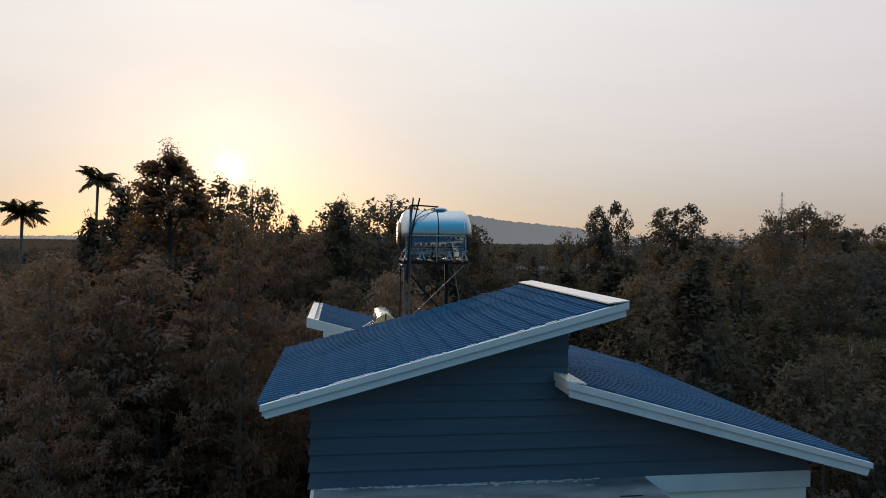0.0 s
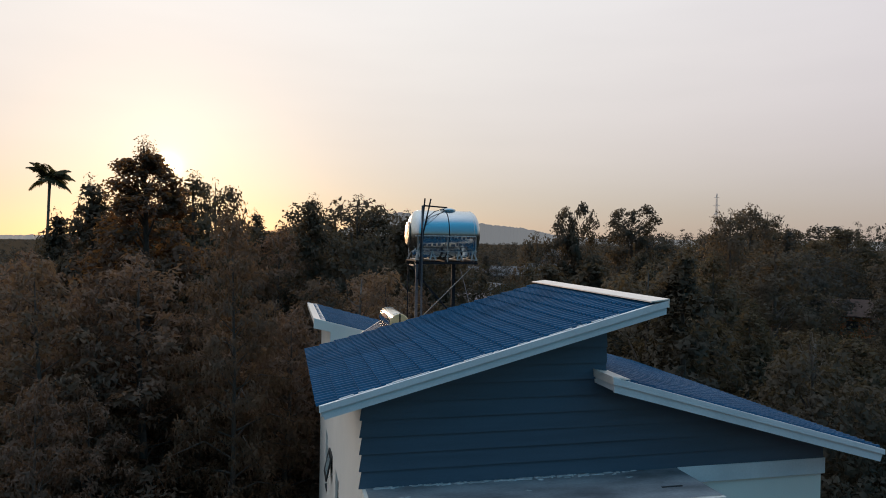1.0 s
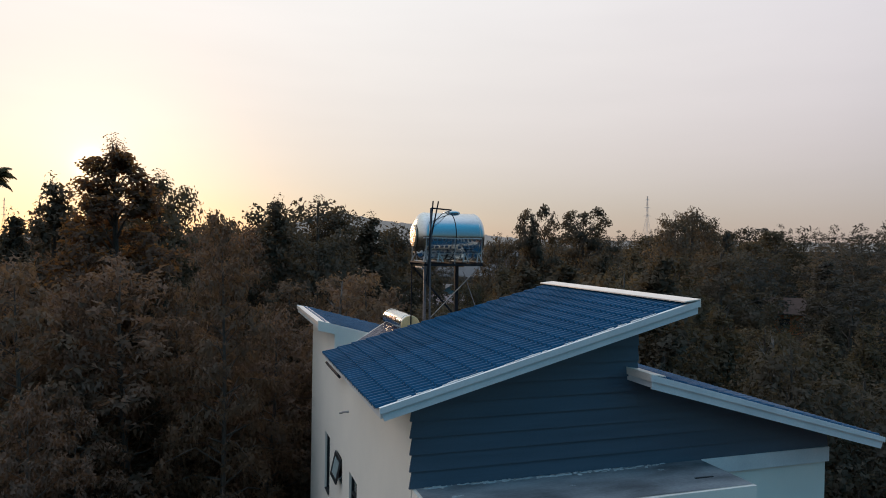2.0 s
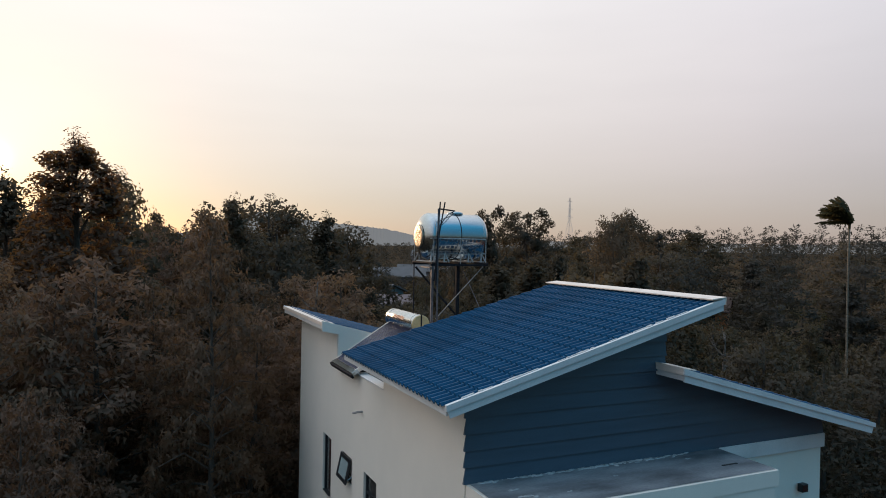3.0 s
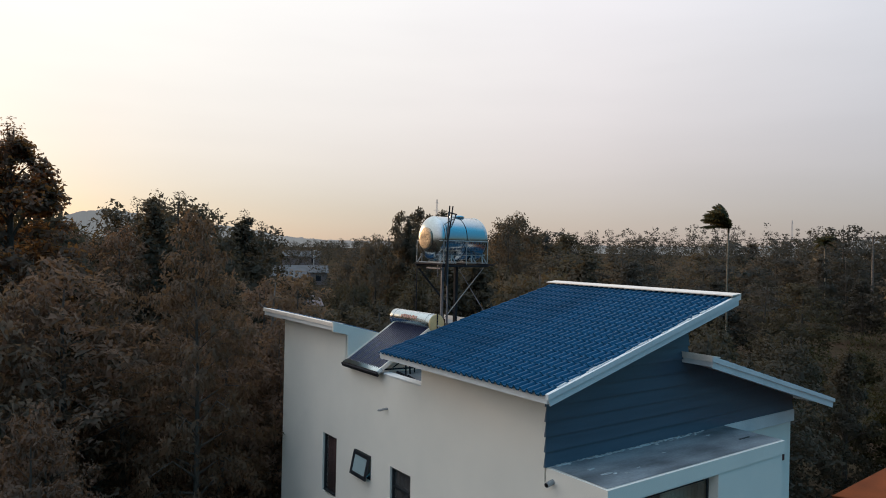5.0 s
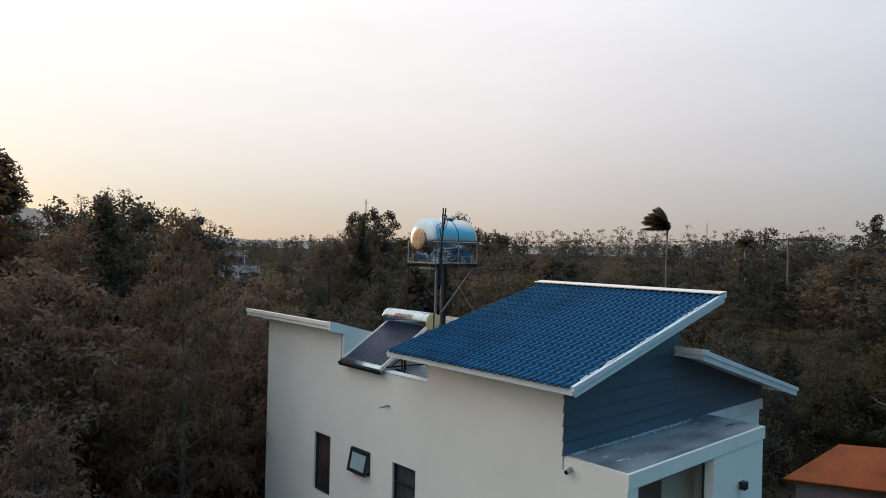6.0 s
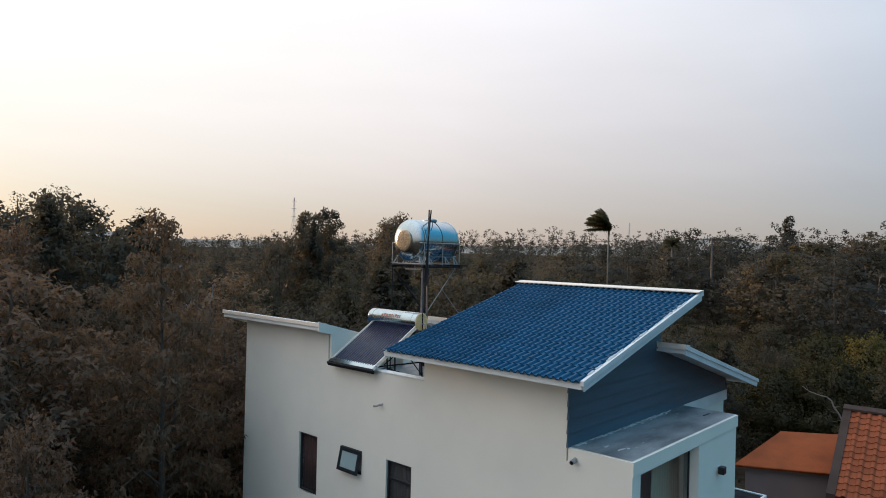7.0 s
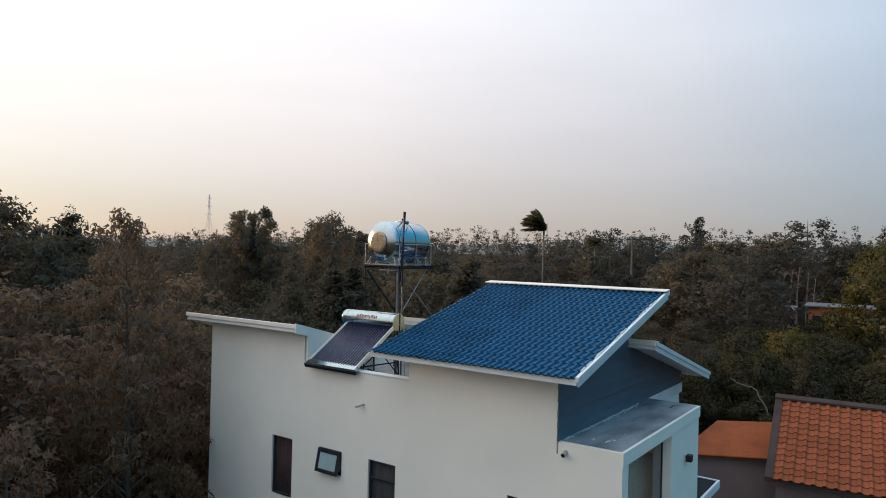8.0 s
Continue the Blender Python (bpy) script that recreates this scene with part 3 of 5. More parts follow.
def blob_sheet(bm, cx, cy, z, rx, ry, rng, h=0.012):
    """A thin irregular pat of cement."""
    n = 9
    ring = []
    for k in range(n):
        a = 2 * math.pi * k / n
        q = rng.uniform(0.6, 1.15)
        ring.append((cx + rx * q * math.cos(a), cy + ry * q * math.sin(a)))
    lo = [bm.verts.new((px, py, z)) for px, py in ring]
    hi = [bm.verts.new((cx + (px - cx) * 0.7, cy + (py - cy) * 0.7, z + h)) for px, py in ring]
    bm.faces.new(hi)
    for k in range(n):
        j = (k + 1) % n
        bm.faces.new((lo[k], lo[j], hi[j], hi[k]))


bm = bmesh.new()
rng = random.Random(11)
for k in range(150):
    t = rng.random()
    px = WX0 + 0.1 + 4.3 * t
    blob_sheet(bm, px, FRONT - 0.04 - abs(rng.gauss(0, 0.035)), SLAB_Z + 0.004, rng.uniform(0.01, 0.09), rng.uniform(0.008, 0.03), rng)
for px, py, rx in ((0.35, 9.95, 0.16), (0.3, 10.25, 0.10), (1.0, 9.9, 0.05), (0.62, 9.82, 0.06), (3.9, 10.45, 0.06), (2.1, 10.2, 0.04)):
    for k in range(4):
        blob_sheet(bm, px + rng.uniform(-1, 1) * rx, py + rng.uniform(-0.3, 0.3) * rx, SLAB_Z + 0.006, rx * rng.uniform(0.3, 0.7), rx * rng.uniform(0.1, 0.25), rng, 0.008)
tagged(part("cement_smear", bm, M_MORTAR, slab, "white cement splashes along the wall"), kind="stuff")
part("drain_slot", boxed((4.15, 9.93, SLAB_Z), (4.50, 9.97, SLAB_Z + 0.014), 0.004), M_BLACK, slab, "black drain slot")

# balcony door in its recess
dy = 9.63
part("recess_floor", boxed((DOOR[0] - 0.1, SLAB_Y + 0.2, DOOR[2] - 0.1), (4.7, FRONT, DOOR[2] - 0.004)), M_CONCRETE, house)
door = part("balcony_door", boxed((DOOR[0], dy, DOOR[3] - 0.07), (DOOR[1], dy + 0.06, DOOR[3] - 0.002), 0.004), M_DARK, house, "dark aluminium sliding balcony door")
leaves_x = [DOOR[0], DOOR[1]]
for a, b in zip(leaves_x, leaves_x[1:]):
    bm = bmesh.new()
    for lo, hi in (((a + 0.004, DOOR[2]), (a + 0.05, DOOR[3] - 0.07)), ((b - 0.05, DOOR[2]), (b - 0.004, DOOR[3] - 0.07)), ((a + 0.05, DOOR[2]), (b - 0.05, DOOR[2] + 0.07)), ((a + 0.05, DOOR[3] - 0.13), (b - 0.05, DOOR[3] - 0.07))):
        box(bm, (lo[0], dy + 0.008, lo[1]), (hi[0], dy + 0.034, hi[1]), 0.003)
    part("door_leaf", bm, M_DARK, door)
    part("pane", boxed((a + 0.045, dy + 0.022, DOOR[2] + 0.06), (b - 0.045, dy + 0.030, DOOR[3] - 0.12)), M_GLASS, door).visible_shadow = False


def curtain(parent, mat, along, a, b, at, z0, z1, folds=14, depth=0.04):
    """A hanging cloth with folds, between a and b along axis 0 or 1."""
    n = folds * 6
    pts = []
    for i in range(n + 1):
        t = i / n
        off = depth * (0.5 + 0.5 * math.sin(2 * math.pi * folds * t + 0.7 * math.sin(9 * t)))
        pts.append((a + (b - a) * t, at + off))
    verts, faces = [], []
    for u, w in pts:
        p = (u, w) if along == 0 else (w, u)
        verts += [(*p, z0), (*p, z1)]
    for i in range(n):
        faces.append((2 * i, 2 * i + 2, 2 * i + 3, 2 * i + 1))
    ob = part("curtain", mesh_of("curtain", verts, faces), mat, parent, smooth=True)
    m = ob.modifiers.new("thickness", "SOLIDIFY")
    m.thickness = 0.004
    return ob


curtain(door, M_CURTAIN, 0, 1.95, 3.55, 10.12, DOOR[2] + 0.02, DOOR[3] - 0.03)
part("room_wall", boxed((4.55, 9.69, DOOR[2]), (4.61, 10.69, 6.5)), M_INNER, house)
part("room_wall", boxed((DOOR[0] - 0.2, 10.70, DOOR[2]), (4.54, 10.76, 6.5)), M_INNER, house)


# windows in the side wall
def tall_window(y0, y1, z0, z1, bar=True):
    x = WX0
    bm = bmesh.new()
    f = 0.05
    for a, b, c, d in ((y0, y0 + f, z0, z1), (y1 - f, y1, z0, z1), (y0 + f, y1 - f, z0, z0 + f), (y0 + f, y1 - f, z1 - f, z1)) + (((y0 + f, y1 - f, z1 - 0.46, z1 - 0.41),) if bar else ()):
        box(bm, (x + 0.05, a, c), (x + 0.12, b, d), 0.004)
    w = part("window", bm, M_DARK, house, "tall narrow window with a charcoal frame")
    cut = z1 - 0.435 if bar else z1 - f
    part("pane", boxed((x + 0.08, y0 + f - 0.004, z0 + f - 0.004), (x + 0.088, y1 - f + 0.004, cut)), M_GLASS, w).visible_shadow = False
    if bar:
        part("pane", boxed((x + 0.08, y0 + f - 0.004, cut + 0.004), (x + 0.088, y1 - f + 0.004, z1 - f + 0.004)), M_GLASS, w).visible_shadow = False
    curtain(w, M_GREYCLOTH if y0 < 16 else M_MAROON, 1, y0 - 0.05, y1 + 0.05, x + 0.13, z0 - 0.05, z1 + 0.05, folds=6, depth=0.03)
    part("sill", boxed((x - 0.02, y0 + 0.12, z0 + 0.06), (x + 0.05, y1 - 0.12, z0 + 0.085), 0.004), M_DARK, w)


def awning_window(y0, y1, z0, z1):
    x = WX0
    bm = bmesh.new()
    f = 0.05
    for a, b, c, d in ((y0, y0 + f, z0, z1), (y1 - f, y1, z0, z1), (y0 + f, y1 - f, z0, z0 + f), (y0 + f, y1 - f, z1 - f, z1)):
        box(bm, (x + 0.02, a, c), (x + 0.10, b, d), 0.004)
    w = part("window", bm, M_DARK, house, "small awning window with its sash pushed open")
    tilt = Matrix.Translation((x - 0.005, 0, z1 - 0.02)) @ Matrix.Rotation(radians(12), 4, "Y")
    h = z1 - z0 - 0.02
    bm = bmesh.new()
    for a, b, c, d in ((y0 + 0.01, y0 + 0.10, -h, 0), (y1 - 0.10, y1 - 0.01, -h, 0), (y0 + 0.10, y1 - 0.10, -h, -h + 0.09), (y0 + 0.10, y1 - 0.10, -0.09, 0)):
        box(bm, (-0.035, a, c), (0.0, b, d), 0.004, tilt)
    s = part("sash", bm, M_DARK, w, "opened charcoal sash")
    part("pane", boxed((-0.022, y0 + 0.095, -h + 0.085), (-0.014, y1 - 0.095, -0.085), m=tilt), M_SKYGLASS, w)
    for y in (y0 + 0.03, y1 - 0.03):
        foot = tilt @ Vector((0, y, -h * 0.85))
        part("stay", tubed([(x + 0.03, y, z0 + 0.2), foot], 0.006, 6), M_STEEL, w)
    part("dark_reveal", boxed((x + 0.16, y0 - 0.05, z0 - 0.05), (x + 0.19, y1 + 0.05, z1 + 0.05)), M_INNER, w)


for kind_, a, b, c, d in WINDOWS:
    if kind_ == "tall":
        tall_window(a, b, c, d, bar=a < 18)
    else:
        awning_window(a, b, c, d)

# pipe stubs through the side wall
part("drain_pipe", tubed([(WX0 + 0.05, 10.60, 6.62), (WX0 - 0.16, 10.58, 6.59)], 0.045, 12), M_PVC, house, "grey drain pipe stub")
part("drain_pipe", tubed([(WX0 - 0.17, 10.58, 6.589), (WX0 - 0.10, 10.585, 6.598)], 0.036, 12), M_BLACK, house)
part("drain_pipe", tubed([(WX0 + 0.05, 15.83, 6.76), (WX0 - 0.12, 15.83, 6.76), (WX0 - 0.16, 15.86, 6.74), (WX0 - 0.17, 15.95, 6.72)], 0.025, 10), M_PVC, house, "grey elbow pipe")

# narrow dark window in the set-back front wall
narrow = part("window", boxed((6.22, FRONT - 0.005, 4.10), (7.00, FRONT + 0.034, 5.56), 0.006), M_GALV, house, "dark narrow window beside the balcony block")
part("pane", boxed((6.27, FRONT - 0.009, 4.15), (6.95, FRONT - 0.0055, 5.51)), M_DARK, narrow, "dark glass")

# wall lamps
for lx, ly in ((3.66, SLAB_Y), (7.06, FRONT + 0.03)):
    lamp = part("wall_lamp", boxed((lx + 0.04, ly - 0.02, 5.74), (lx + 0.20, ly, 5.88), 0.006), M_WHITE, house, "black up-and-down wall lamp")
    part("lamp_body", boxed((lx, ly - 0.16, 5.73), (lx + 0.16, ly - 0.03, 5.89), 0.012), M_BLACK, lamp)
    part("lamp_arm", boxed((lx + 0.06, ly - 0.03, 5.79), (lx + 0.12, ly - 0.02, 5.83)), M_BLACK, lamp)

# canopy beside the balcony block
canopy = part("canopy", boxed((4.83, 9.53, 4.08), (7.45, FRONT + 0.03, 4.27), 0.01), M_WHITE, house, "white-edged flat canopy with a dark top")
part("canopy_top", boxed((4.83, 9.60, 4.27), (7.38, FRONT + 0.03, 4.282)), M_GALV, canopy)
part("kerb", boxed((4.83, 9.53, 4.27), (7.45, 9.595, 4.31), 0.008), M_WHITE, canopy)
part("kerb", boxed((7.385, 9.595, 4.27), (7.45, FRONT + 0.03, 4.31), 0.008), M_WHITE, canopy)


def cloth_bundle():
    bm = bmesh.new()
    bmesh.ops.create_icosphere(bm, subdivisions=3, radius=1.0)
    for v in bm.verts:
        q = 1 + 0.35 * noise.noise(v.co * 2.2) + 0.12 * noise.noise(v.co * 6)
        v.co = Vector((5.75 + v.co.x * 0.45 * q, 9.95 + v.co.y * 0.2 * q, max(4.283, 4.36 + v.co.z * 0.14 * q)))
    tagged(part("cloth_bundle", bm, M_WHITE, smooth=True), "crumpled white sheeting lying on the canopy", "sheeting")


cloth_bundle()


# ---- solar water heater on the terrace ----
def solar_heater():
    th = base("solar_water_heater", (0.4, 16.9, 7.54), "solar water heater with dark vacuum tubes and a steel drum", "water heater")
    y0, y1 = 16.03, 17.58
    foot, head = Vector((-0.41, 0, 7.61)), Vector((0.96, 0, 8.48))
    d = (head - foot).normalized()
    up = Vector((-d.z, 0, d.x))
    n = 18
    for i in range(n):
        y = y0 + 0.06 + (y1 - y0 - 0.12) * i / (n - 1)
        o = Vector((0, y, 0))
        part("vacuum_tube", tubed([foot + o + up * 0.03, foot + o + up * 0.03 + d * 0.03, head + o + up * 0.03], [0.012, 0.025, 0.025], 12), M_TUBE, th, smooth=True)

    def slant(a, b, ya, yb, lo, hi):
        m = Matrix((d, Vector((0, 1, 0)), up)).transposed().to_4x4()
        m.translation = foot
        return boxed((a, ya, lo), (b, yb, hi), 0.006, m)
    L = (head - foot).length
    part("foot_rail", slant(-0.10, 0.05, y0 - 0.05, y1 + 0.05, -0.05, 0.045), M_STEEL, th, "bright steel foot rail")
    part("foot_shade", slant(-0.15, -0.10, y0 - 0.08, y1 + 0.08, -0.07, 0.03), M_GALV, th)
    for y in (y0 - 0.03, y1 + 0.01):
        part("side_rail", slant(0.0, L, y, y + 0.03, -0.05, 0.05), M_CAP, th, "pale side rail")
    part("reflector", slant(0.05, L - 0.1, y0, y1, -0.010, -0.002), M_REFLECT, th, "bright aluminium sheet behind the tubes")
    drum = bmesh.new()
    c = Vector((1.12, 0, 8.61))
    r = 0.225
    ys = [15.97, 15.975, 15.99, 16.03, 17.74, 17.78, 17.795, 17.80]
    rs = [r * 0.6, r * 0.86, r * 0.97, r, r, r * 0.97, r * 0.86, r * 0.6]
    tube(drum, [(c.x, y, c.z) for y in ys], rs, 32)
    drum = part("drum", drum, M_STEEL, th, "polished steel storage drum", smooth=True)
    part("end_cap", tubed([(c.x, 15.958, c.z), (c.x, 15.965, c.z), (c.x, 15.99, c.z)], [r * 0.8, r * 0.95, r * 1.012], 32), M_ENDCAP, drum, "yellow-beige end cap")
    for y in (16.15, 17.60):
        part("drum_band", tubed([(c.x, y, c.z), (c.x, y + 0.02, c.z)], r + 0.004, 32), M_STEEL, drum)
    # maker's lettering, unreadable: plain bars on the drum's face
    rng = random.Random(3)
    y = 16.55
    while y < 17.25:
        w = rng.uniform(0.03, 0.07)
        a = radians(rng.uniform(150, 158))
        p = Vector((c.x + math.cos(a) * (r + 0.002), y, c.z + math.sin(a) * (r + 0.002)))
        m = Matrix.Translation(p) @ Matrix.Rotation(-a, 4, "Y")
        part("print_mark", boxed((-0.002, 0, -0.04), (0.003, w, 0.04), m=m), M_RED, drum)
        y += w + 0.03
    # end plate straps and pipe
    part("end_strap", boxed((c.x - 0.015, 15.936, c.z - 0.24), (c.x + 0.015, 15.954, c.z + 0.24), 0.004), M_GALV, th)
    part("feed_pipe", tubed([(c.x, 15.97, c.z - 0.05), (c.x, 15.85, c.z - 0.05), (c.x + 0.05, 15.83, c.z - 0.2), (c.x + 0.1, 15.83, 7.14)], 0.018, 8), M_PVC, th)
    # stand
    for y in (y0 + 0.1, y1 - 0.15):
        part("stand_leg", tubed([(1.25, y, 8.46), (1.35, y, 7.14)], 0.022, 6), M_GALV, th)
        part("stand_rail", tubed([(foot.x + 0.12, y, 7.60), (1.34, y, 7.55)], 0.02, 6), M_GALV, th)
        part("stand_leg", tubed([(0.35, y, 8.08), (0.38, y, 7.14)], 0.02, 6), M_GALV, th)
    part("stand_brace", tubed([(1.35, y0 + 0.1, 7.2), (1.25, y1 - 0.15, 8.4)], 0.014, 6), M_GALV, th)
    part("stand_brace", tubed([(0.0, y0 + 0.1, 7.62), (1.25, y0 + 0.1, 8.3)], 0.014, 6), M_GALV, th)


solar_heater()


def terrace_scrap():
    """Steel lengths and a blue can that lie in the open strip beside the parapet."""
    for i, (a, b) in enumerate((((0.25, 14.75, 7.24), (0.35, 16.0, 7.42)), ((0.05, 14.7, 7.38), (0.15, 16.05, 7.28)), ((0.5, 14.8, 7.20), (0.1, 16.1, 7.52)))):
        tagged(part("steel_length", tubed([a, b], 0.03, 6), M_GALV), "dark steel length lying on the roof terrace", "steel bar", "scrap on the terrace")
    tagged(part("paint_can", tubed([(0.10, 15.2, 7.14), (0.10, 15.2, 7.46), (0.10, 15.2, 7.48)], [0.15, 0.15, 0.14], 20), M_PRINT), "blue-grey can standing on the roof terrace", "can")


terrace_scrap()


# ---- water tank on its tower ----
TX0, TX1, TY0, TY1, TZ = 1.58, 3.01, 16.42, 17.57, 9.96


def tank_tower():
    th = base("tank_tower", ((TX0 + TX1) / 2, (TY0 + TY1) / 2, 7.14), "painted steel angle tower carrying the water tank", "tower")
    for x, y, h, mat in ((TX0, TY0, 0.030, M_POLE), (2.70, 17.34, 0.045, M_GALV), (TX0, TY1, 0.013, M_GALV)):
        part("leg", boxed((x - h, y - h, 7.14), (x + h, y + h, TZ), 0.005), mat, th)
    for y in (TY0 - 0.03, TY1 - 0.02):
        part("platform_beam", boxed((TX0 - 0.05, y, TZ), (TX1 + 0.05, y + 0.05, TZ + 0.05), 0.005), M_GALV, th)
    for x, y0 in ((TX0 - 0.03, TY0 - 0.05), (2.25, TY0 - 0.05), (2.78, 15.92), (TX1 - 0.03, TY0 - 0.05)):
        part("cross_beam", boxed((x, y0, TZ + 0.052), (x + 0.05, TY1 + 0.06, TZ + 0.09), 0.005), M_GALV, th)
    part("cross_beam", boxed((TX0 - 0.075, TY0, TZ - 0.055), (TX0 - 0.034, 17.02, TZ - 0.02), 0.004), M_POLE, th, "pale steel flat under the platform")
    for a, b, r, mat in (
        ((TX0 + 0.12, TY0 + 0.02, 8.69), (TX1, TY0 + 0.12, TZ - 0.02), 0.013, M_PALEPIPE),
        ((TX0 + 0.03, TY1 - 0.03, TZ - 0.06), (2.68, 17.34, 8.66), 0.026, M_GALV),
        ((2.90, 17.40, TZ - 0.16), (2.95, 16.05, 8.45), 0.010, M_POLE),
    ):
        part("brace", tubed([a, b], r, 6), mat, th)
    # guard rail along the tank at half height
    for y in (TY0 - 0.02, TY1 + 0.04):
        part("rail", tubed([(TX0 + 0.02, y, 10.62), (TX1, y, 10.62)], 0.014, 8), M_PVC, th)
        for x in (TX0 + 0.02, 2.32, TX1):
            part("rail_post", tubed([(x, y, TZ + 0.05), (x, y, 10.62)], 0.011, 8), M_PVC, th)
    for x in (TX0 - 0.01, TX1):
        part("rail", tubed([(x, TY0, 10.62), (x, TY1, 10.62)], 0.012, 8), M_PVC, th)


M_POLE = material("grey_steel_pole", (0.13, 0.125, 0.14), 0.45, 0.3, vary=0.18, scale=6, fine=60, bump=0.1)
M_PALEPIPE = material("pale_steel_rod", (0.24, 0.22, 0.21), 0.4, 0.3, vary=0.1, scale=6, fine=60, bump=0.05)
tank_tower()


def water_tank():
    cx, cy, cz, r = 2.345, 17.02, 10.675, 0.575
    x0, x1 = 1.44, 3.25
    th = base("water_tank", (cx, cy, TZ + 0.09), "stainless steel horizontal water tank with domed ends", "water tank")
    prof = [(0.0, 0.04), (0.012, 0.22), (0.032, 0.40), (0.040, 0.45), (0.062, 0.60), (0.10, 0.77), (0.145, 0.89), (0.195, 0.965), (0.25, 1.0)]
    xs = [x0 + a for a, _ in prof] + [x1 - a for a, _ in reversed(prof)]
    rs = [r * b for _, b in prof] + [r * b for _, b in reversed(prof)]
    shell = part("shell", tubed([(x, cy, cz) for x in xs], rs, 64), M_STEEL, th, smooth=True)
    for x in (x0 + 0.26, cx + 0.02, x1 - 0.26):
        part("seam", tubed([(x - 0.012, cy, cz), (x - 0.004, cy, cz), (x + 0.004, cy, cz), (x + 0.012, cy, cz)], [r + 0.001, r + 0.008, r + 0.008, r + 0.001], 64), M_GALV if x == cx + 0.02 else M_STEEL, shell, smooth=True)
    # pressed disc on the end
    disc = part("end_disc", tubed([(x0 + 0.035, cy, cz), (x0 + 0.006, cy, cz), (x0 - 0.004, cy, cz), (x0 - 0.008, cy, cz)], [r * 0.50, r * 0.485, r * 0.44, r * 0.33], 40), M_DISC, shell, "bronze-tinted pressed disc")
    for k, (dz, w) in enumerate(((0.10, 0.20), (0.035, 0.26), (-0.03, 0.24), (-0.10, 0.16))):
        part("print_mark", boxed((x0 - 0.013, cy - w / 2, cz + dz - 0.014), (x0 - 0.004, cy + w / 2, cz + dz + 0.014), 0.003), M_DISC, disc)
    part("lid", tubed([(cx + 0.10, cy, cz + r - 0.03), (cx + 0.10, cy, cz + r + 0.035), (cx + 0.10, cy, cz + r + 0.065)], [0.20, 0.20, 0.11], 24), M_STEEL, th, "round steel hatch lid", smooth=True)
    # cradle of bright pressed feet
    for x in (x0 + 0.2, x0 + 0.55, cx + 0.3, x1 - 0.25):
        for s in (-1, 1):
            for lean in (-0.07, 0.07):
                part("cradle_foot", tubed([(x + lean, cy + s * 0.52, TZ + 0.09), (x, cy + s * 0.40, cz - 0.40)], [0.020, 0.014], 6), M_PVC, th)
        part("cradle_bar", tubed([(x, cy - 0.53, TZ + 0.10), (x, cy + 0.53, TZ + 0.10)], 0.018, 6), M_PVC, th)
    for s in (-1, 1):
        part("cradle_rail", tubed([(x0 + 0.15, cy + s * 0.39, cz - 0.41), (x1 - 0.15, cy + s * 0.39, cz - 0.41)], 0.02, 6), M_PVC, th)
    # printed rows below the middle, unreadable: plain bars
    rng = random.Random(8)
    for row, ang in enumerate((190, 207, 224)):
        for xa, xb in ((x0 + 0.30, cx - 0.02), (cx + 0.09, x1 - 0.32)):
            x = xa
            while x < xb - 0.05:
                w = rng.uniform(0.03, 0.09)
                a = radians(ang + rng.uniform(-1.5, 1.5))
                p = Vector((x, cy + math.cos(a) * (r + 0.001), cz + math.sin(a) * (r + 0.001)))
                m = Matrix.Translation(p) @ Matrix.Rotation(a, 4, "X")
                part("print_mark", boxed((0, -0.001, -0.028), (w, 0.003, 0.028), m=m), M_PRINT, shell)
                x += w + rng.uniform(0.02, 0.05)


water_tank()


def fill_pipe():
    th = base("fill_pipe", (1.69, 16.36, 7.14), "thin grey pipes rising beside the water tank", "pipe")
    part("riser", tubed([(1.70, 16.34, 7.14), (1.685, 16.35, 9.9), (1.685, 16.35, 11.33)], 0.024, 8), M_POLE, th)
    part("riser", tubed([(1.63, 16.31, 9.5), (1.66, 16.33, 10.6), (1.75, 16.40, 11.50)], 0.018, 8), M_GALV, th)
    part("riser", tubed([(1.60, 16.36, 9.6), (1.72, 16.38, 10.7), (1.91, 16.48, 11.50)], 0.018, 8), M_GALV, th)
    part("elbow_run", tubed([(1.685, 16.35, 11.31), (1.72, 16.39, 11.33), (2.42, 17.0, 11.33), (2.45, 17.02, 11.28)], 0.018, 8), M_GALV, th)
    part("overflow_pipe", tubed([(1.80, 16.93, 10.2), (1.80, 16.93, 9.73), (1.83, 16.96, 9.70)], 0.016, 8), M_POLE, th)
    part("hose", tubed([(1.75, 16.33, 10.95), (1.80, 16.32, 11.05), (2.0, 16.50, 11.20), (2.3, 16.9, 11.29)], 0.010, 6), M_GALV, th)


fill_pipe()


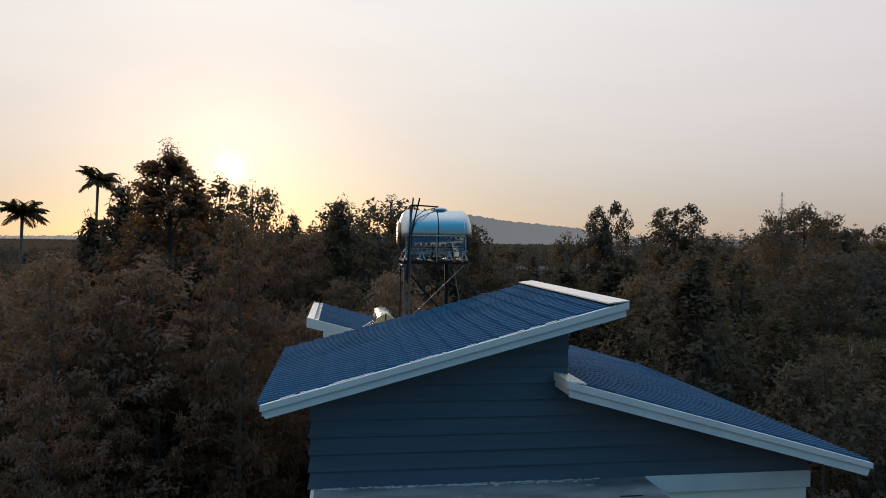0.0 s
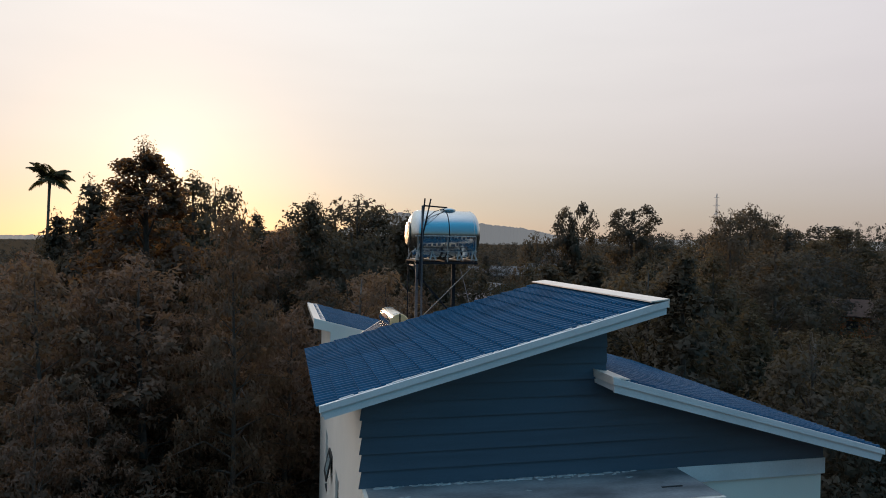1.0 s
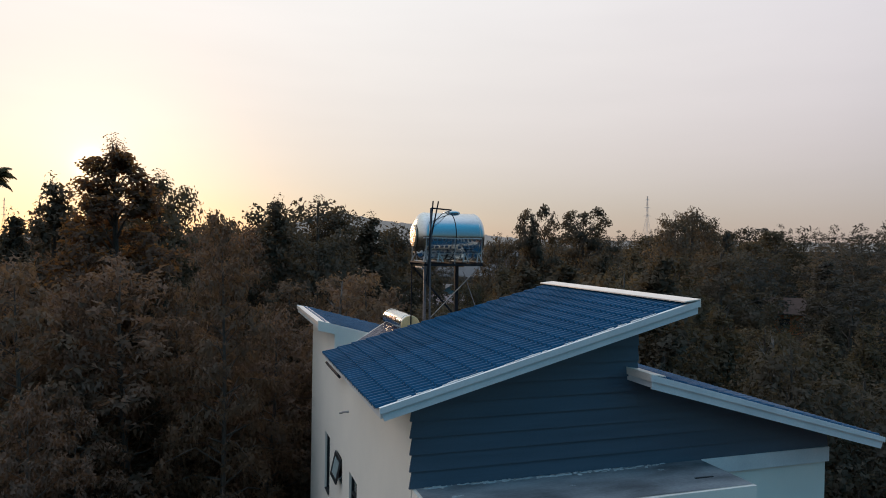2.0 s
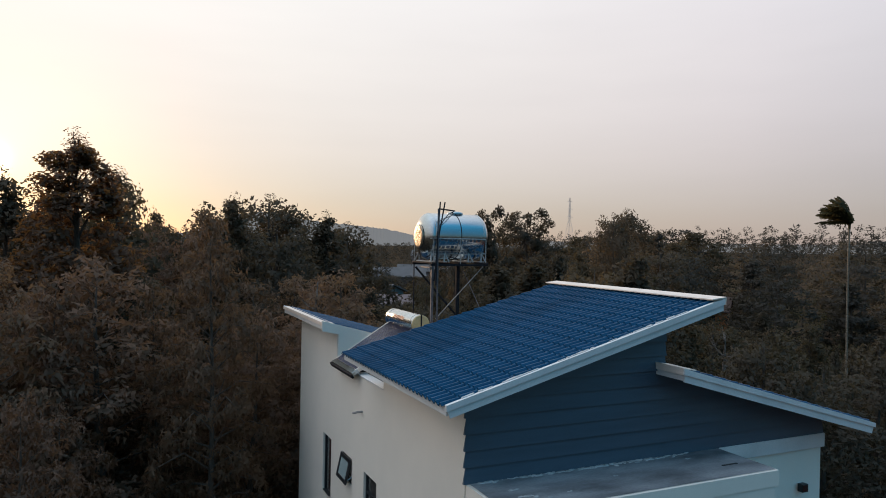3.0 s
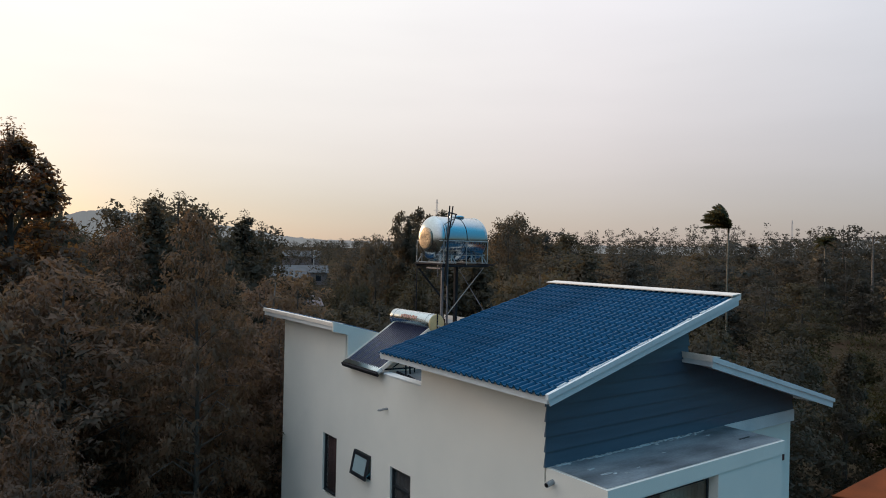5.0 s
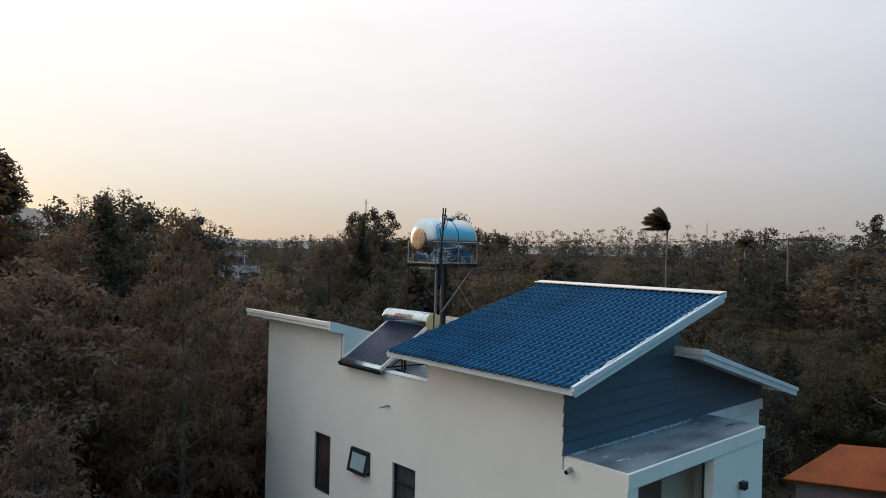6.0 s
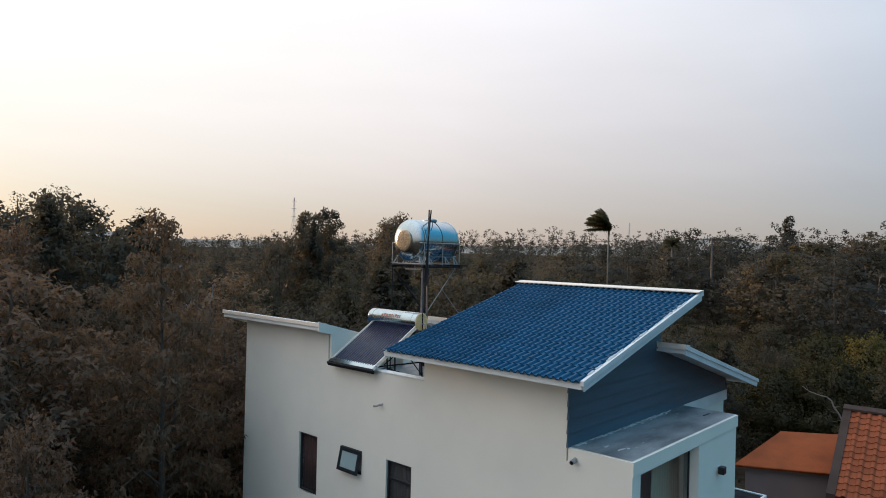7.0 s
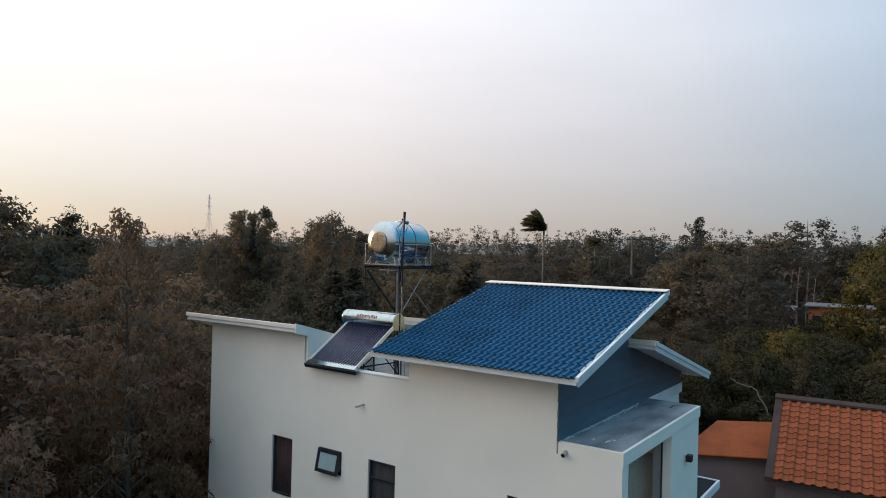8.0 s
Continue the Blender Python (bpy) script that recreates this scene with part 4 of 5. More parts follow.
# ---- the neighbour's house with the orange roof ----
def neighbour():
    turn = Matrix.Translation((16.3, 9.55, 0)) @ Matrix.Rotation(radians(5.0), 4, "Z")
    th = base("neighbour_house", (16.3, 5.0, 0.0), "single-storey taupe house with an orange clay tile roof", "house")
    run, ridge, eave, length = 3.92, 5.24, 3.18, 11.0
    wall = bmesh.new()
    prism(wall, [(-run + 0.5, 0), (run - 0.5, 0), (run - 0.5, eave - 0.12), (0, ridge - 0.3), (-run + 0.5, eave - 0.12)], 1, -length + 0.3, -0.25)
    for v in wall.verts:
        v.co = turn @ v.co
    part("wall", wall, M_TAUPE, th)
    th2 = part("roof", prism(bmesh.new(), [(-run, eave), (0, ridge), (run, eave), (run, eave - 0.12), (0, ridge - 0.14), (-run, eave - 0.12)], 1, -length, 0), M_TAUPE_TRIM, th)
    th2.data.transform(turn)
    verge = part("verge", prism(bmesh.new(), [(-run - 0.05, eave - 0.10), (0, ridge + 0.02), (0, ridge + 0.10), (-run - 0.05, eave + 0.06)], 1, -0.20, 0.05), M_TAUPE_TRIM, th2)
    verge.data.transform(turn)
    cap = part("ridge_cap", prism(bmesh.new(), [(-0.30, ridge - 0.06), (-0.30, ridge + 0.01), (0, ridge + 0.10), (0.3, ridge + 0.01), (0.3, ridge - 0.06)], 1, -length, 0.06), M_TAUPE_TRIM, th2)
    cap.data.transform(turn)
    # clay tiles on the slope that is seen
    v = Vector((run, 0, ridge - eave))
    length_up = v.length - 0.22
    v.normalize()
    u = Vector((0, -1, 0))
    n = u.cross(v)
    m = Matrix((u, v, n)).transposed().to_4x4()
    m.translation = Vector((-run - 0.04, -0.20, eave - 0.01))
    m = turn @ m
    w, c = 0.32, length_up / 14
    verts, faces = tile_shape(w, c, wave=0.06, lift=0.028)
    shared = mesh_of("clay_tile", verts, faces, M_CLAY)
    rest = []
    for j in range(14):
        for i in range(33):
            t = m @ Matrix.Translation((i * w + random.uniform(-0.004, 0.004), j * c + random.uniform(-0.006, 0.006), 0.012)) @ Matrix.Rotation(random.uniform(-0.008, 0.008), 4, "Z")
            if i < 20:
                part("clay_tile", shared, M_CLAY, th2).matrix_basis = t
            else:
                rest.append(t)
    tagged(part("tile_field", joined_tiles("tile_field", verts, faces, rest), M_CLAY, th2), kind="stuff")
    # lean-to shed with a plain orange sheet roof
    shed = base("lean_to_shed", (16.2, 11.2, 0.0), "small taupe lean-to with a flat orange sheet roof", "shed")
    bl, br, tr, tl = Vector((14.05, 12.62, 2.98)), Vector((14.86, 9.15, 3.23)), Vector((18.1, 9.5, 3.90)), Vector((17.45, 12.0, 3.70))
    bm = bmesh.new()
    up = [bm.verts.new(p) for p in (bl, br, tr, tl)]
    lo = [bm.verts.new(p - Vector((0, 0, 0.07))) for p in (bl, br, tr, tl)]
    bm.faces.new(up)
    bm.faces.new(list(reversed(lo)))
    for k in range(4):
        j = (k + 1) % 4
        bm.faces.new((up[k], lo[k], lo[j], up[j]))
    sheet = part("sheet_roof", bm, M_ORANGE, shed, "plain orange metal sheet roof")
    part("eave_strip", tubed([bl + Vector((-0.02, 0, 0.0)), br + Vector((-0.02, 0, 0.0))], 0.03, 6), M_ORANGE, sheet)
    bm = bmesh.new()
    q = [(14.35, 12.3), (15.1, 9.3), (17.9, 9.6), (17.4, 11.9)]
    lo = [bm.verts.new((a, b, 0)) for a, b in q]
    hi = [bm.verts.new((a, b, z)) for (a, b), z in zip(q, (2.93, 3.14, 3.74, 3.6))]
    bm.faces.new(lo)
    bm.faces.new(hi)
    for k in range(4):
        j = (k + 1) % 4
        bm.faces.new((lo[k], lo[j], hi[j], hi[k]))
    part("wall", bm, M_TAUPE, shed)


neighbour()

# ---- trees ----
def unit(a):
    return a / np.maximum(np.linalg.norm(a, axis=-1, keepdims=True), 1e-9)


def leaf_cloud(rng, centres, radii, per, length, width, hang=0.0, core=0.3, crown=True):
    """Leaves set round each clump's centre, with a dense inside: vertices, triangles and the normals that round off the crown."""
    c = np.repeat(centres, per, axis=0)
    r = np.repeat(radii, per)
    d = unit(rng.normal(size=c.shape))
    pos = c + d * (r * rng.uniform(0.5, 1.08, len(r)) ** 0.7)[:, None] * np.array([1, 1, 0.75])
    L = (length * rng.uniform(0.6, 1.3, len(r)))[:, None]
    W = (width * rng.uniform(0.7, 1.3, len(r)))[:, None]
    up = np.array([0.0, 0.0, 1.0])
    mid = centres.mean(axis=0)
    out = unit((c - mid) * np.array([1, 1, 0.6])) if crown else np.tile(up, (len(c), 1))
    soft = unit(0.7 * d + 0.8 * out + 0.35 * up)
    if hang:
        # leaves hang from their twig
        axis = unit(d + rng.normal(size=d.shape) * 0.7 - hang * up)
        side = unit(np.cross(axis, rng.normal(size=d.shape)))
    else:
        # leaves lie like shingles, facing out of their clump and of the crown
        face = unit(soft + rng.normal(size=d.shape) * 0.55)
        axis = unit(np.cross(face, rng.normal(size=d.shape)))
        axis = np.where((axis[:, 2] > 0)[:, None] & (rng.random(len(r)) < 0.7)[:, None], -axis, axis)
        side = np.cross(face, axis)
        pos = pos - axis * L * 0.4
    tri = np.stack([pos + side * W * 0.55, pos - side * W * 0.55, pos + axis * L], axis=1)
    if core:
        m = max(6, int(per * 0.55))
        cc, rr = np.repeat(centres, m, axis=0), np.repeat(radii, m)
        cd = unit(rng.normal(size=cc.shape))
        cp = cc + cd * (rr * rng.uniform(0.1, 0.8, len(rr)))[:, None] * np.array([1, 1, 0.8])
        e1, e2 = unit(rng.normal(size=cc.shape)), unit(rng.normal(size=cc.shape))
        w = core * rng.uniform(0.6, 1.1, (len(rr), 1))
        tri = np.concatenate([tri, np.stack([cp + e1 * w * 0.6, cp - (e1 + e2) * w * 0.35, cp + e2 * w * 0.6], axis=1)])
        co = unit((cc - mid) * np.array([1, 1, 0.6])) if crown else np.tile(up, (len(cc), 1))
        soft = np.concatenate([soft, unit(0.4 * cd + 0.9 * co + 0.25 * up)])
    n = np.cross(tri[:, 1] - tri[:, 0], tri[:, 2] - tri[:, 0])
    away = (n * soft).sum(axis=1) < 0
    tri[away] = tri[away][:, ::-1]
    n[away] *= -1
    normals = np.repeat(unit(soft + LEAF_EDGE * unit(n)), 3, axis=0)
    return tri.reshape(-1, 3), np.arange(len(tri) * 3).reshape(-1, 3), normals


LEAF_EDGE = 0.15  # how much each leaf keeps of its own facing


PROFILES = {
    "cone": lambda t: (0.35 + 0.65 * min(1, t / 0.25)) * (1 - t) ** 0.75 + 0.05,
    "round": lambda t: max(0.30, math.sin(math.pi * (0.12 + 0.86 * t))) ** 0.7,
    "tall": lambda t: (1.0 - 0.86 * t) * (0.5 + 0.5 * min(1, t / 0.2)),
    "umbrella": lambda t: 0.35 + 0.65 * math.sin(math.pi * min(1, 0.15 + 0.75 * t)),
}


def make_tree(seed, height, crown_base, radius, profile, clumps, per, leaf, clump_r, leaf_mat, label, limbs=14, trunk=0.16, core=0.3, sparse_top=0):
    """A tree at the origin: trunk with limbs, and a crown of leaf clumps."""
    rng = np.random.default_rng(seed)
    rnd = random.Random(seed)
    th = base("tree", (0, 0, 0), label, "tree")
    lean = Vector((rnd.uniform(-0.015, 0.015), rnd.uniform(-0.015, 0.015), 0))

    def axis(z):
        s = z / height
        return Vector((lean.x * z + 0.09 * math.sin(2.2 * s + seed), lean.y * z + 0.09 * math.sin(2.7 * s + 2 * seed), z)) - Vector((0.09 * math.sin(seed), 0.09 * math.sin(2 * seed), 0))
    f = PROFILES[profile]
    cs, rs = [], []
    k = 0
    while len(cs) < clumps:
        t = rnd.random() ** 0.8
        rm = radius * f(t)
        if rnd.random() > 0.4 + 0.6 * f(t):
            continue
        a = 2.39996 * k + rnd.uniform(-0.5, 0.5)
        k += 1
        rr = rm * math.sqrt(rnd.uniform(0.12, 1.0)) * rnd.uniform(0.85, 1.12)
        p = axis(crown_base + (height - crown_base) * t * 0.96) + Vector((rr * math.cos(a), rr * math.sin(a), rnd.uniform(-0.3, 0.3) - 0.12 * rr))
        cs.append(p)
        rs.append(clump_r * rnd.uniform(0.65, 1.25) * (0.7 + 0.3 * min(1, f(t) * 1.4)))
    v, faces, normals = leaf_cloud(rng, np.array([tuple(c) for c in cs]), np.array(rs), per, leaf, leaf * 0.66, core=core)
    if sparse_top:
        tw = []
        for i in range(sparse_top):
            a = rnd.uniform(0, 6.28)
            zf = rnd.uniform(0.84, 1.02)
            rr = radius * 1.1 * (1.04 - zf) * rnd.random()
            tw.append(tuple(axis(height * zf) + Vector((rr * math.cos(a), rr * math.sin(a), 0))))
        v2, f2, n2 = leaf_cloud(rng, np.array(tw), np.full(len(tw), 0.26), 30, leaf * 0.65, leaf * 0.28, core=0)
        faces = np.concatenate([faces, f2 + len(v)])
        v, normals = np.concatenate([v, v2]), np.concatenate([normals, n2])
        cs += [Vector(t) for t in tw]
    # trunk and limbs
    bm = bmesh.new()
    zs = [0, height * 0.12, height * 0.35, height * 0.6, height * 0.82, height * 0.97]
    tube(bm, [axis(z) for z in zs], [trunk * 1.35, trunk, trunk * 0.8, trunk * 0.55, trunk * 0.3, trunk * 0.08], 6)
    for c in rnd.sample(cs, min(limbs, len(cs))) + (cs[-sparse_top:] if sparse_top else []):
        z = max(height * 0.12, c.z - (0.35 + 0.5 * rnd.random()) * math.hypot(c.x, c.y) - 0.5)
        s = axis(min(z, height * 0.9))
        mid = s.lerp(c, 0.55) + Vector((0, 0, 0.15 * (c - s).length))
        r0 = trunk * 0.42 * (1 - z / height * 0.6)
        tube(bm, [s, mid, c], [r0, r0 * 0.6, r0 * 0.2], 4, caps=False)
    part("trunk", bm, M_BARK, th, smooth=True)
    part("crown", mesh_of("crown", v.tolist(), faces.tolist(), normals=normals), leaf_mat, th)
    return th


def make_spray_tree(seed, height, crown_base, radius, limbs, leaf_mat, label, per=17, leaf=0.17, trunk=0.12):
    """A tree whose long limbs carry flat sprays of hanging leaves, with dark gaps between them."""
    rng = np.random.default_rng(seed)
    rnd = random.Random(seed)
    th = base("tree", (0, 0, 0), label, "tree")
    bm = bmesh.new()

    def axis(z):
        return Vector((0.12 * math.sin(0.5 * z + seed) - 0.12 * math.sin(seed), 0.10 * math.sin(0.4 * z + 2 * seed) - 0.10 * math.sin(2 * seed), z))
    zs = [0, height * 0.12, height * 0.35, height * 0.6, height * 0.82, height * 0.99]
    tube(bm, [axis(z) for z in zs], [trunk * 1.3, trunk, trunk * 0.85, trunk * 0.55, trunk * 0.28, trunk * 0.06], 7)
    cs, rs = [], []
    for i in range(limbs):
        t = (i + rnd.uniform(-0.4, 0.4)) / limbs
        t = min(max(t, 0.0), 0.985)
        z = crown_base + (height - crown_base) * t
        reach = radius * (1 - t) ** 0.72 * (0.55 + 0.45 * min(1, t / 0.2)) * rnd.uniform(0.7, 1.18) + 0.25
        a = 2.39996 * i + rnd.uniform(-0.35, 0.35)
        out = Vector((math.cos(a), math.sin(a), 0))
        side = Vector((-math.sin(a), math.cos(a), 0))
        rise = rnd.uniform(0.1, 0.5) + 0.5 * t
        s = axis(z * 0.985)
        p1 = s + out * reach * 0.45 + Vector((0, 0, rise * reach * 0.45))
        p2 = s + out * reach + Vector((0, 0, rise * reach * 0.62 - 0.06 * reach * reach))
        r0 = trunk * 0.36 * (1.1 - t)
        tube(bm, [s, p1, p2], [r0, r0 * 0.6, r0 * 0.15], 4, caps=False)
        n = max(3, int(reach * 4.2))
        for k in range(n):
            f = 0.28 + 0.75 * (k + rnd.random()) / n
            q = s.lerp(p1, f / 0.45) if f < 0.45 else p1.lerp(p2, (f - 0.45) / 0.55)
            w = 0.42 * reach * (1.15 - f) + 0.12
            q = q + side * rnd.uniform(-w, w) + Vector((0, 0, rnd.uniform(-0.16, 0.10)))
            cs.append(tuple(q))
            rs.append(rnd.uniform(0.20, 0.36))
    v, faces, normals = leaf_cloud(rng, np.array(cs), np.array(rs), per, leaf, leaf * 0.42, hang=1.0, core=0.19)
    part("trunk", bm, M_BARK, th, smooth=True)
    part("crown", mesh_of("crown", v.tolist(), faces.tolist(), normals=normals), leaf_mat, th)
    return th


def put_tree(proto, x, y, top, height, spread=1.0, turn=0.0, first=False, label=""):
    """Stands a prototype, or a copy of it, at a place, scaled so that its top reaches the height given."""
    z0 = ground_height(x, y) - 0.05
    s = (top - z0) / height
    m = Matrix.Translation((x, y, z0)) @ Matrix.Rotation(turn, 4, "Z") @ Matrix.Diagonal((s * spread, s * spread, s, 1))
    if first:
        proto.matrix_basis = m
        ob = proto
    else:
        ob = copy_thing(proto, Matrix.Identity(4))
        ob.matrix_basis = m
    tagged(ob, label, group="trees of the grove")
    return ob


# prototypes: (tree, height); each also stands somewhere itself
PROTO = {
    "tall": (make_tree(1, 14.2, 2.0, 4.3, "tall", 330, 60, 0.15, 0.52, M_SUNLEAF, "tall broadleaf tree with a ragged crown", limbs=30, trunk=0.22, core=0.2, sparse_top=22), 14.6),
    "near_cone": (make_spray_tree(22, 10.0, 1.0, 3.0, 54, M_LEAF[3], "leafy conical tree close to the house"), 10.1),
    "near_round": (make_spray_tree(23, 9.0, 0.8, 3.4, 50, M_LEAF[4], "leafy broad-crowned tree close to the house"), 9.2),
    "twiggy": (make_spray_tree(31, 11.3, 2.6, 3.3, 60, M_LEAF[3], "open tree with a pale trunk and hanging leaf sprays", per=18, trunk=0.13), 11.4),
    "cone": (make_tree(2, 10.0, 0.7, 2.6, "cone", 165, 30, 0.17, 0.51, M_LEAF[0], "dark conical evergreen tree", limbs=20, trunk=0.15, sparse_top=7, core=0.24), 10.2),
    "cone_olive": (make_tree(12, 10.0, 0.6, 2.9, "cone", 165, 30, 0.17, 0.54, M_LEAF[1], "olive-green conical broadleaf tree", limbs=20, trunk=0.15, sparse_top=5, core=0.24), 10.2),
    "round": (make_tree(3, 9.0, 1.4, 2.9, "round", 165, 30, 0.17, 0.64, M_LEAF[0], "dark round-crowned broadleaf tree", limbs=16, trunk=0.17, sparse_top=5, core=0.24), 9.3),
    "round_olive": (make_tree(13, 9.0, 1.2, 3.1, "round", 165, 30, 0.17, 0.64, M_LEAF[1], "olive-green round-crowned broadleaf tree", limbs=16, trunk=0.17, sparse_top=4, core=0.24), 9.3),
    "airy": (make_tree(4, 12.0, 6.2, 3.0, "umbrella", 100, 50, 0.18, 0.50, M_LEAF[0], "open-crowned tree with bare spreading limbs", limbs=40, trunk=0.16, core=0.22), 12.2),
    "shrub": (make_tree(5, 5.0, 0.4, 2.6, "round", 100, 80, 0.13, 0.66, M_LEAF[2], "fresh green bushy small tree", limbs=10, trunk=0.10, core=0.22), 5.2),
    "lime": (make_tree(15, 6.0, 0.5, 2.7, "round", 100, 74, 0.14, 0.66, M_LIME, "yellowish green bushy tree", limbs=12, trunk=0.11, core=0.22), 6.2),
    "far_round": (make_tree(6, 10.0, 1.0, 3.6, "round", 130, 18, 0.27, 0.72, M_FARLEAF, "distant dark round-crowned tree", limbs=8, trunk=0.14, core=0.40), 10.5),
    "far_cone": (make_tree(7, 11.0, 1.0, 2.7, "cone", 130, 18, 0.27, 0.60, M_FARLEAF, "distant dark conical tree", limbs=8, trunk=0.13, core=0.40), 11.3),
    "far_olive": (make_tree(8, 10.0, 0.8, 3.3, "round", 130, 18, 0.27, 0.68, M_LEAF[1], "distant olive-green broadleaf tree", limbs=8, trunk=0.14, core=0.40), 10.4),
    "far_airy": (make_tree(9, 12.0, 6.0, 2.8, "umbrella", 60, 30, 0.26, 0.62, M_LEAF[0], "distant open-crowned slender tree", limbs=18, trunk=0.15, core=0.40), 12.2),
}
used = set()


def stand(kind_, x, y, top, spread=1.0, turn=None, label=""):
    proto, h = PROTO[kind_]
    put_tree(proto, x, y, top, h, spread, random.uniform(0, 6.28) if turn is None else turn, kind_ not in used, label)
    used.add(kind_)


# trees that stand out against the sky
for spot in (
    ("tall", -6.6, 29.8, 14.5, 1.25, 0.5), ("round_olive", -6.0, 50.0, 15.1, 0.72), ("round", -9.0, 50.0, 13.0, 0.8), ("cone", -3.2, 52.0, 12.6, 0.9),
    ("cone", -0.2, 39.8, 13.0, 1.05), ("round", 3.2, 48.2, 14.0, 1.1), ("cone", 6.5, 44.0, 12.4, 1.2), ("round", 8.8, 47.5, 12.2, 1.0), ("round", 0.9, 46.0, 13.3, 1.0), ("round", 5.4, 50.0, 13.2, 1.0),
    ("twiggy", -2.95, 21.7, 11.4, 0.70), ("cone_olive", -4.6, 28.6, 9.4, 0.8), ("cone", -9.1, 31.8, 13.0, 0.95), ("cone_olive", -5.3, 34.2, 13.8, 0.95), ("round", -3.9, 45.6, 11.8, 0.9), ("cone", -10.8, 33.5, 11.6, 0.9), ("round", -8.8, 36.0, 12.6, 0.9),
    ("far_cone", 11.4, 57.9, 12.6, 0.9), ("far_round", 8.6, 58.0, 11.6, 0.8), ("cone", 15.9, 40.3, 11.9, 0.75), ("airy", 16.5, 40.6, 13.2, 0.62), ("round", 14.2, 41.0, 11.5, 0.6),
    ("airy", 29.5, 57.0, 14.2, 1.0), ("far_round", 29.2, 56.2, 12.4, 0.8), ("round", 46.0, 62.6, 15.3, 0.9), ("round", 38.9, 56.1, 14.3, 0.75), ("round", 66.0, 85.0, 15.8, 0.95), ("far_cone", 50.0, 62.0, 13.4, 0.6),
    ("far_round", 42.0, 63.0, 12.9, 0.8), ("far_cone", 155.0, 49.0, 21.6, 0.9), ("far_round", 93.0, 18.0, 17.4, 1.3), ("round", 95.0, 23.5, 14.4, 1.2), ("round", 90.0, 13.0, 13.6, 1.2),
    ("far_olive", 54.0, 3.0, 12.2, 1.2), ("lime", 49.0, 6.6, 12.2, 0.95), ("round_olive", 10.6, 37.6, 8.8, 0.7), ("shrub", 62.0, 9.0, 6.0, 1.3), ("shrub", 63.0, 12.2, 5.7, 1.3), ("shrub", 60.0, 13.6, 4.6, 1.1), ("lime", 31.0, 11.3, 6.6, 0.75), ("shrub", 30.0, 10.5, 5.6, 1.2), ("shrub", 23.4, 11.0, 3.1, 0.9), ("shrub", 33.0, 13.5, 6.4, 1.2), ("shrub", 37.0, 10.0, 6.0, 1.3), ("shrub", 27.5, 15.0, 4.8, 1.1),
    # near_round at (-1.4, 24.2): added to shade the back of the side wall
    ("round", -14.6, 44.0, 11.1, 0.45), ("round", -19.0, 38.0, 10.4, 1.0), ("cone_olive", -5.0, 34.5, 10.3, 0.85), ("far_airy", 60.0, 80.0, 13.2, 0.8), ("near_round", -6.6, 23.0, 9.4, 0.9), ("near_round", -6.4, 20.6, 6.4, 0.9), ("near_round", -7.2, 18.2, 7.2, 0.8), ("near_cone", -4.2, 24.6, 9.2, 0.8), ("near_round", -1.4, 24.2, 8.3, 1.0), ("near_round", 0.9, 25.2, 8.0, 1.0), ("near_round", -10.5, 37.0, 11.9, 1.0), ("near_cone", -8.4, 37.6, 12.4, 1.0), ("near_round", -4.4, 38.6, 11.4, 0.95), ("near_round", -2.0, 38.8, 11.3, 1.0), ("round", 2.2, 39.0, 11.6, 1.0), ("round", -6.6, 44.0, 12.6, 1.0),
):
    stand(*spot)


def sky_cap(az):
    """How high, in degrees over the eye's level, the far tree line reaches at an azimuth."""
    return float(np.interp(az, [-35, -16, -12, 5, 12, 22, 30, 40, 55, 70, 90, 100], [-0.7, -0.7, 1.4, 1.3, -0.1, 0.3, 1.2, 1.9, 2.7, 3.1, 3.2, 3.2]))


def open_ground(x, y):
    """Whether a tree may stand here: clear of the houses, and of the line of sight to them."""
    if -5.4 < x < 11.0 and y < 24.6:
        return False
    if 8.0 < x < 25.0 and y < 15.5:
        return False
    return True


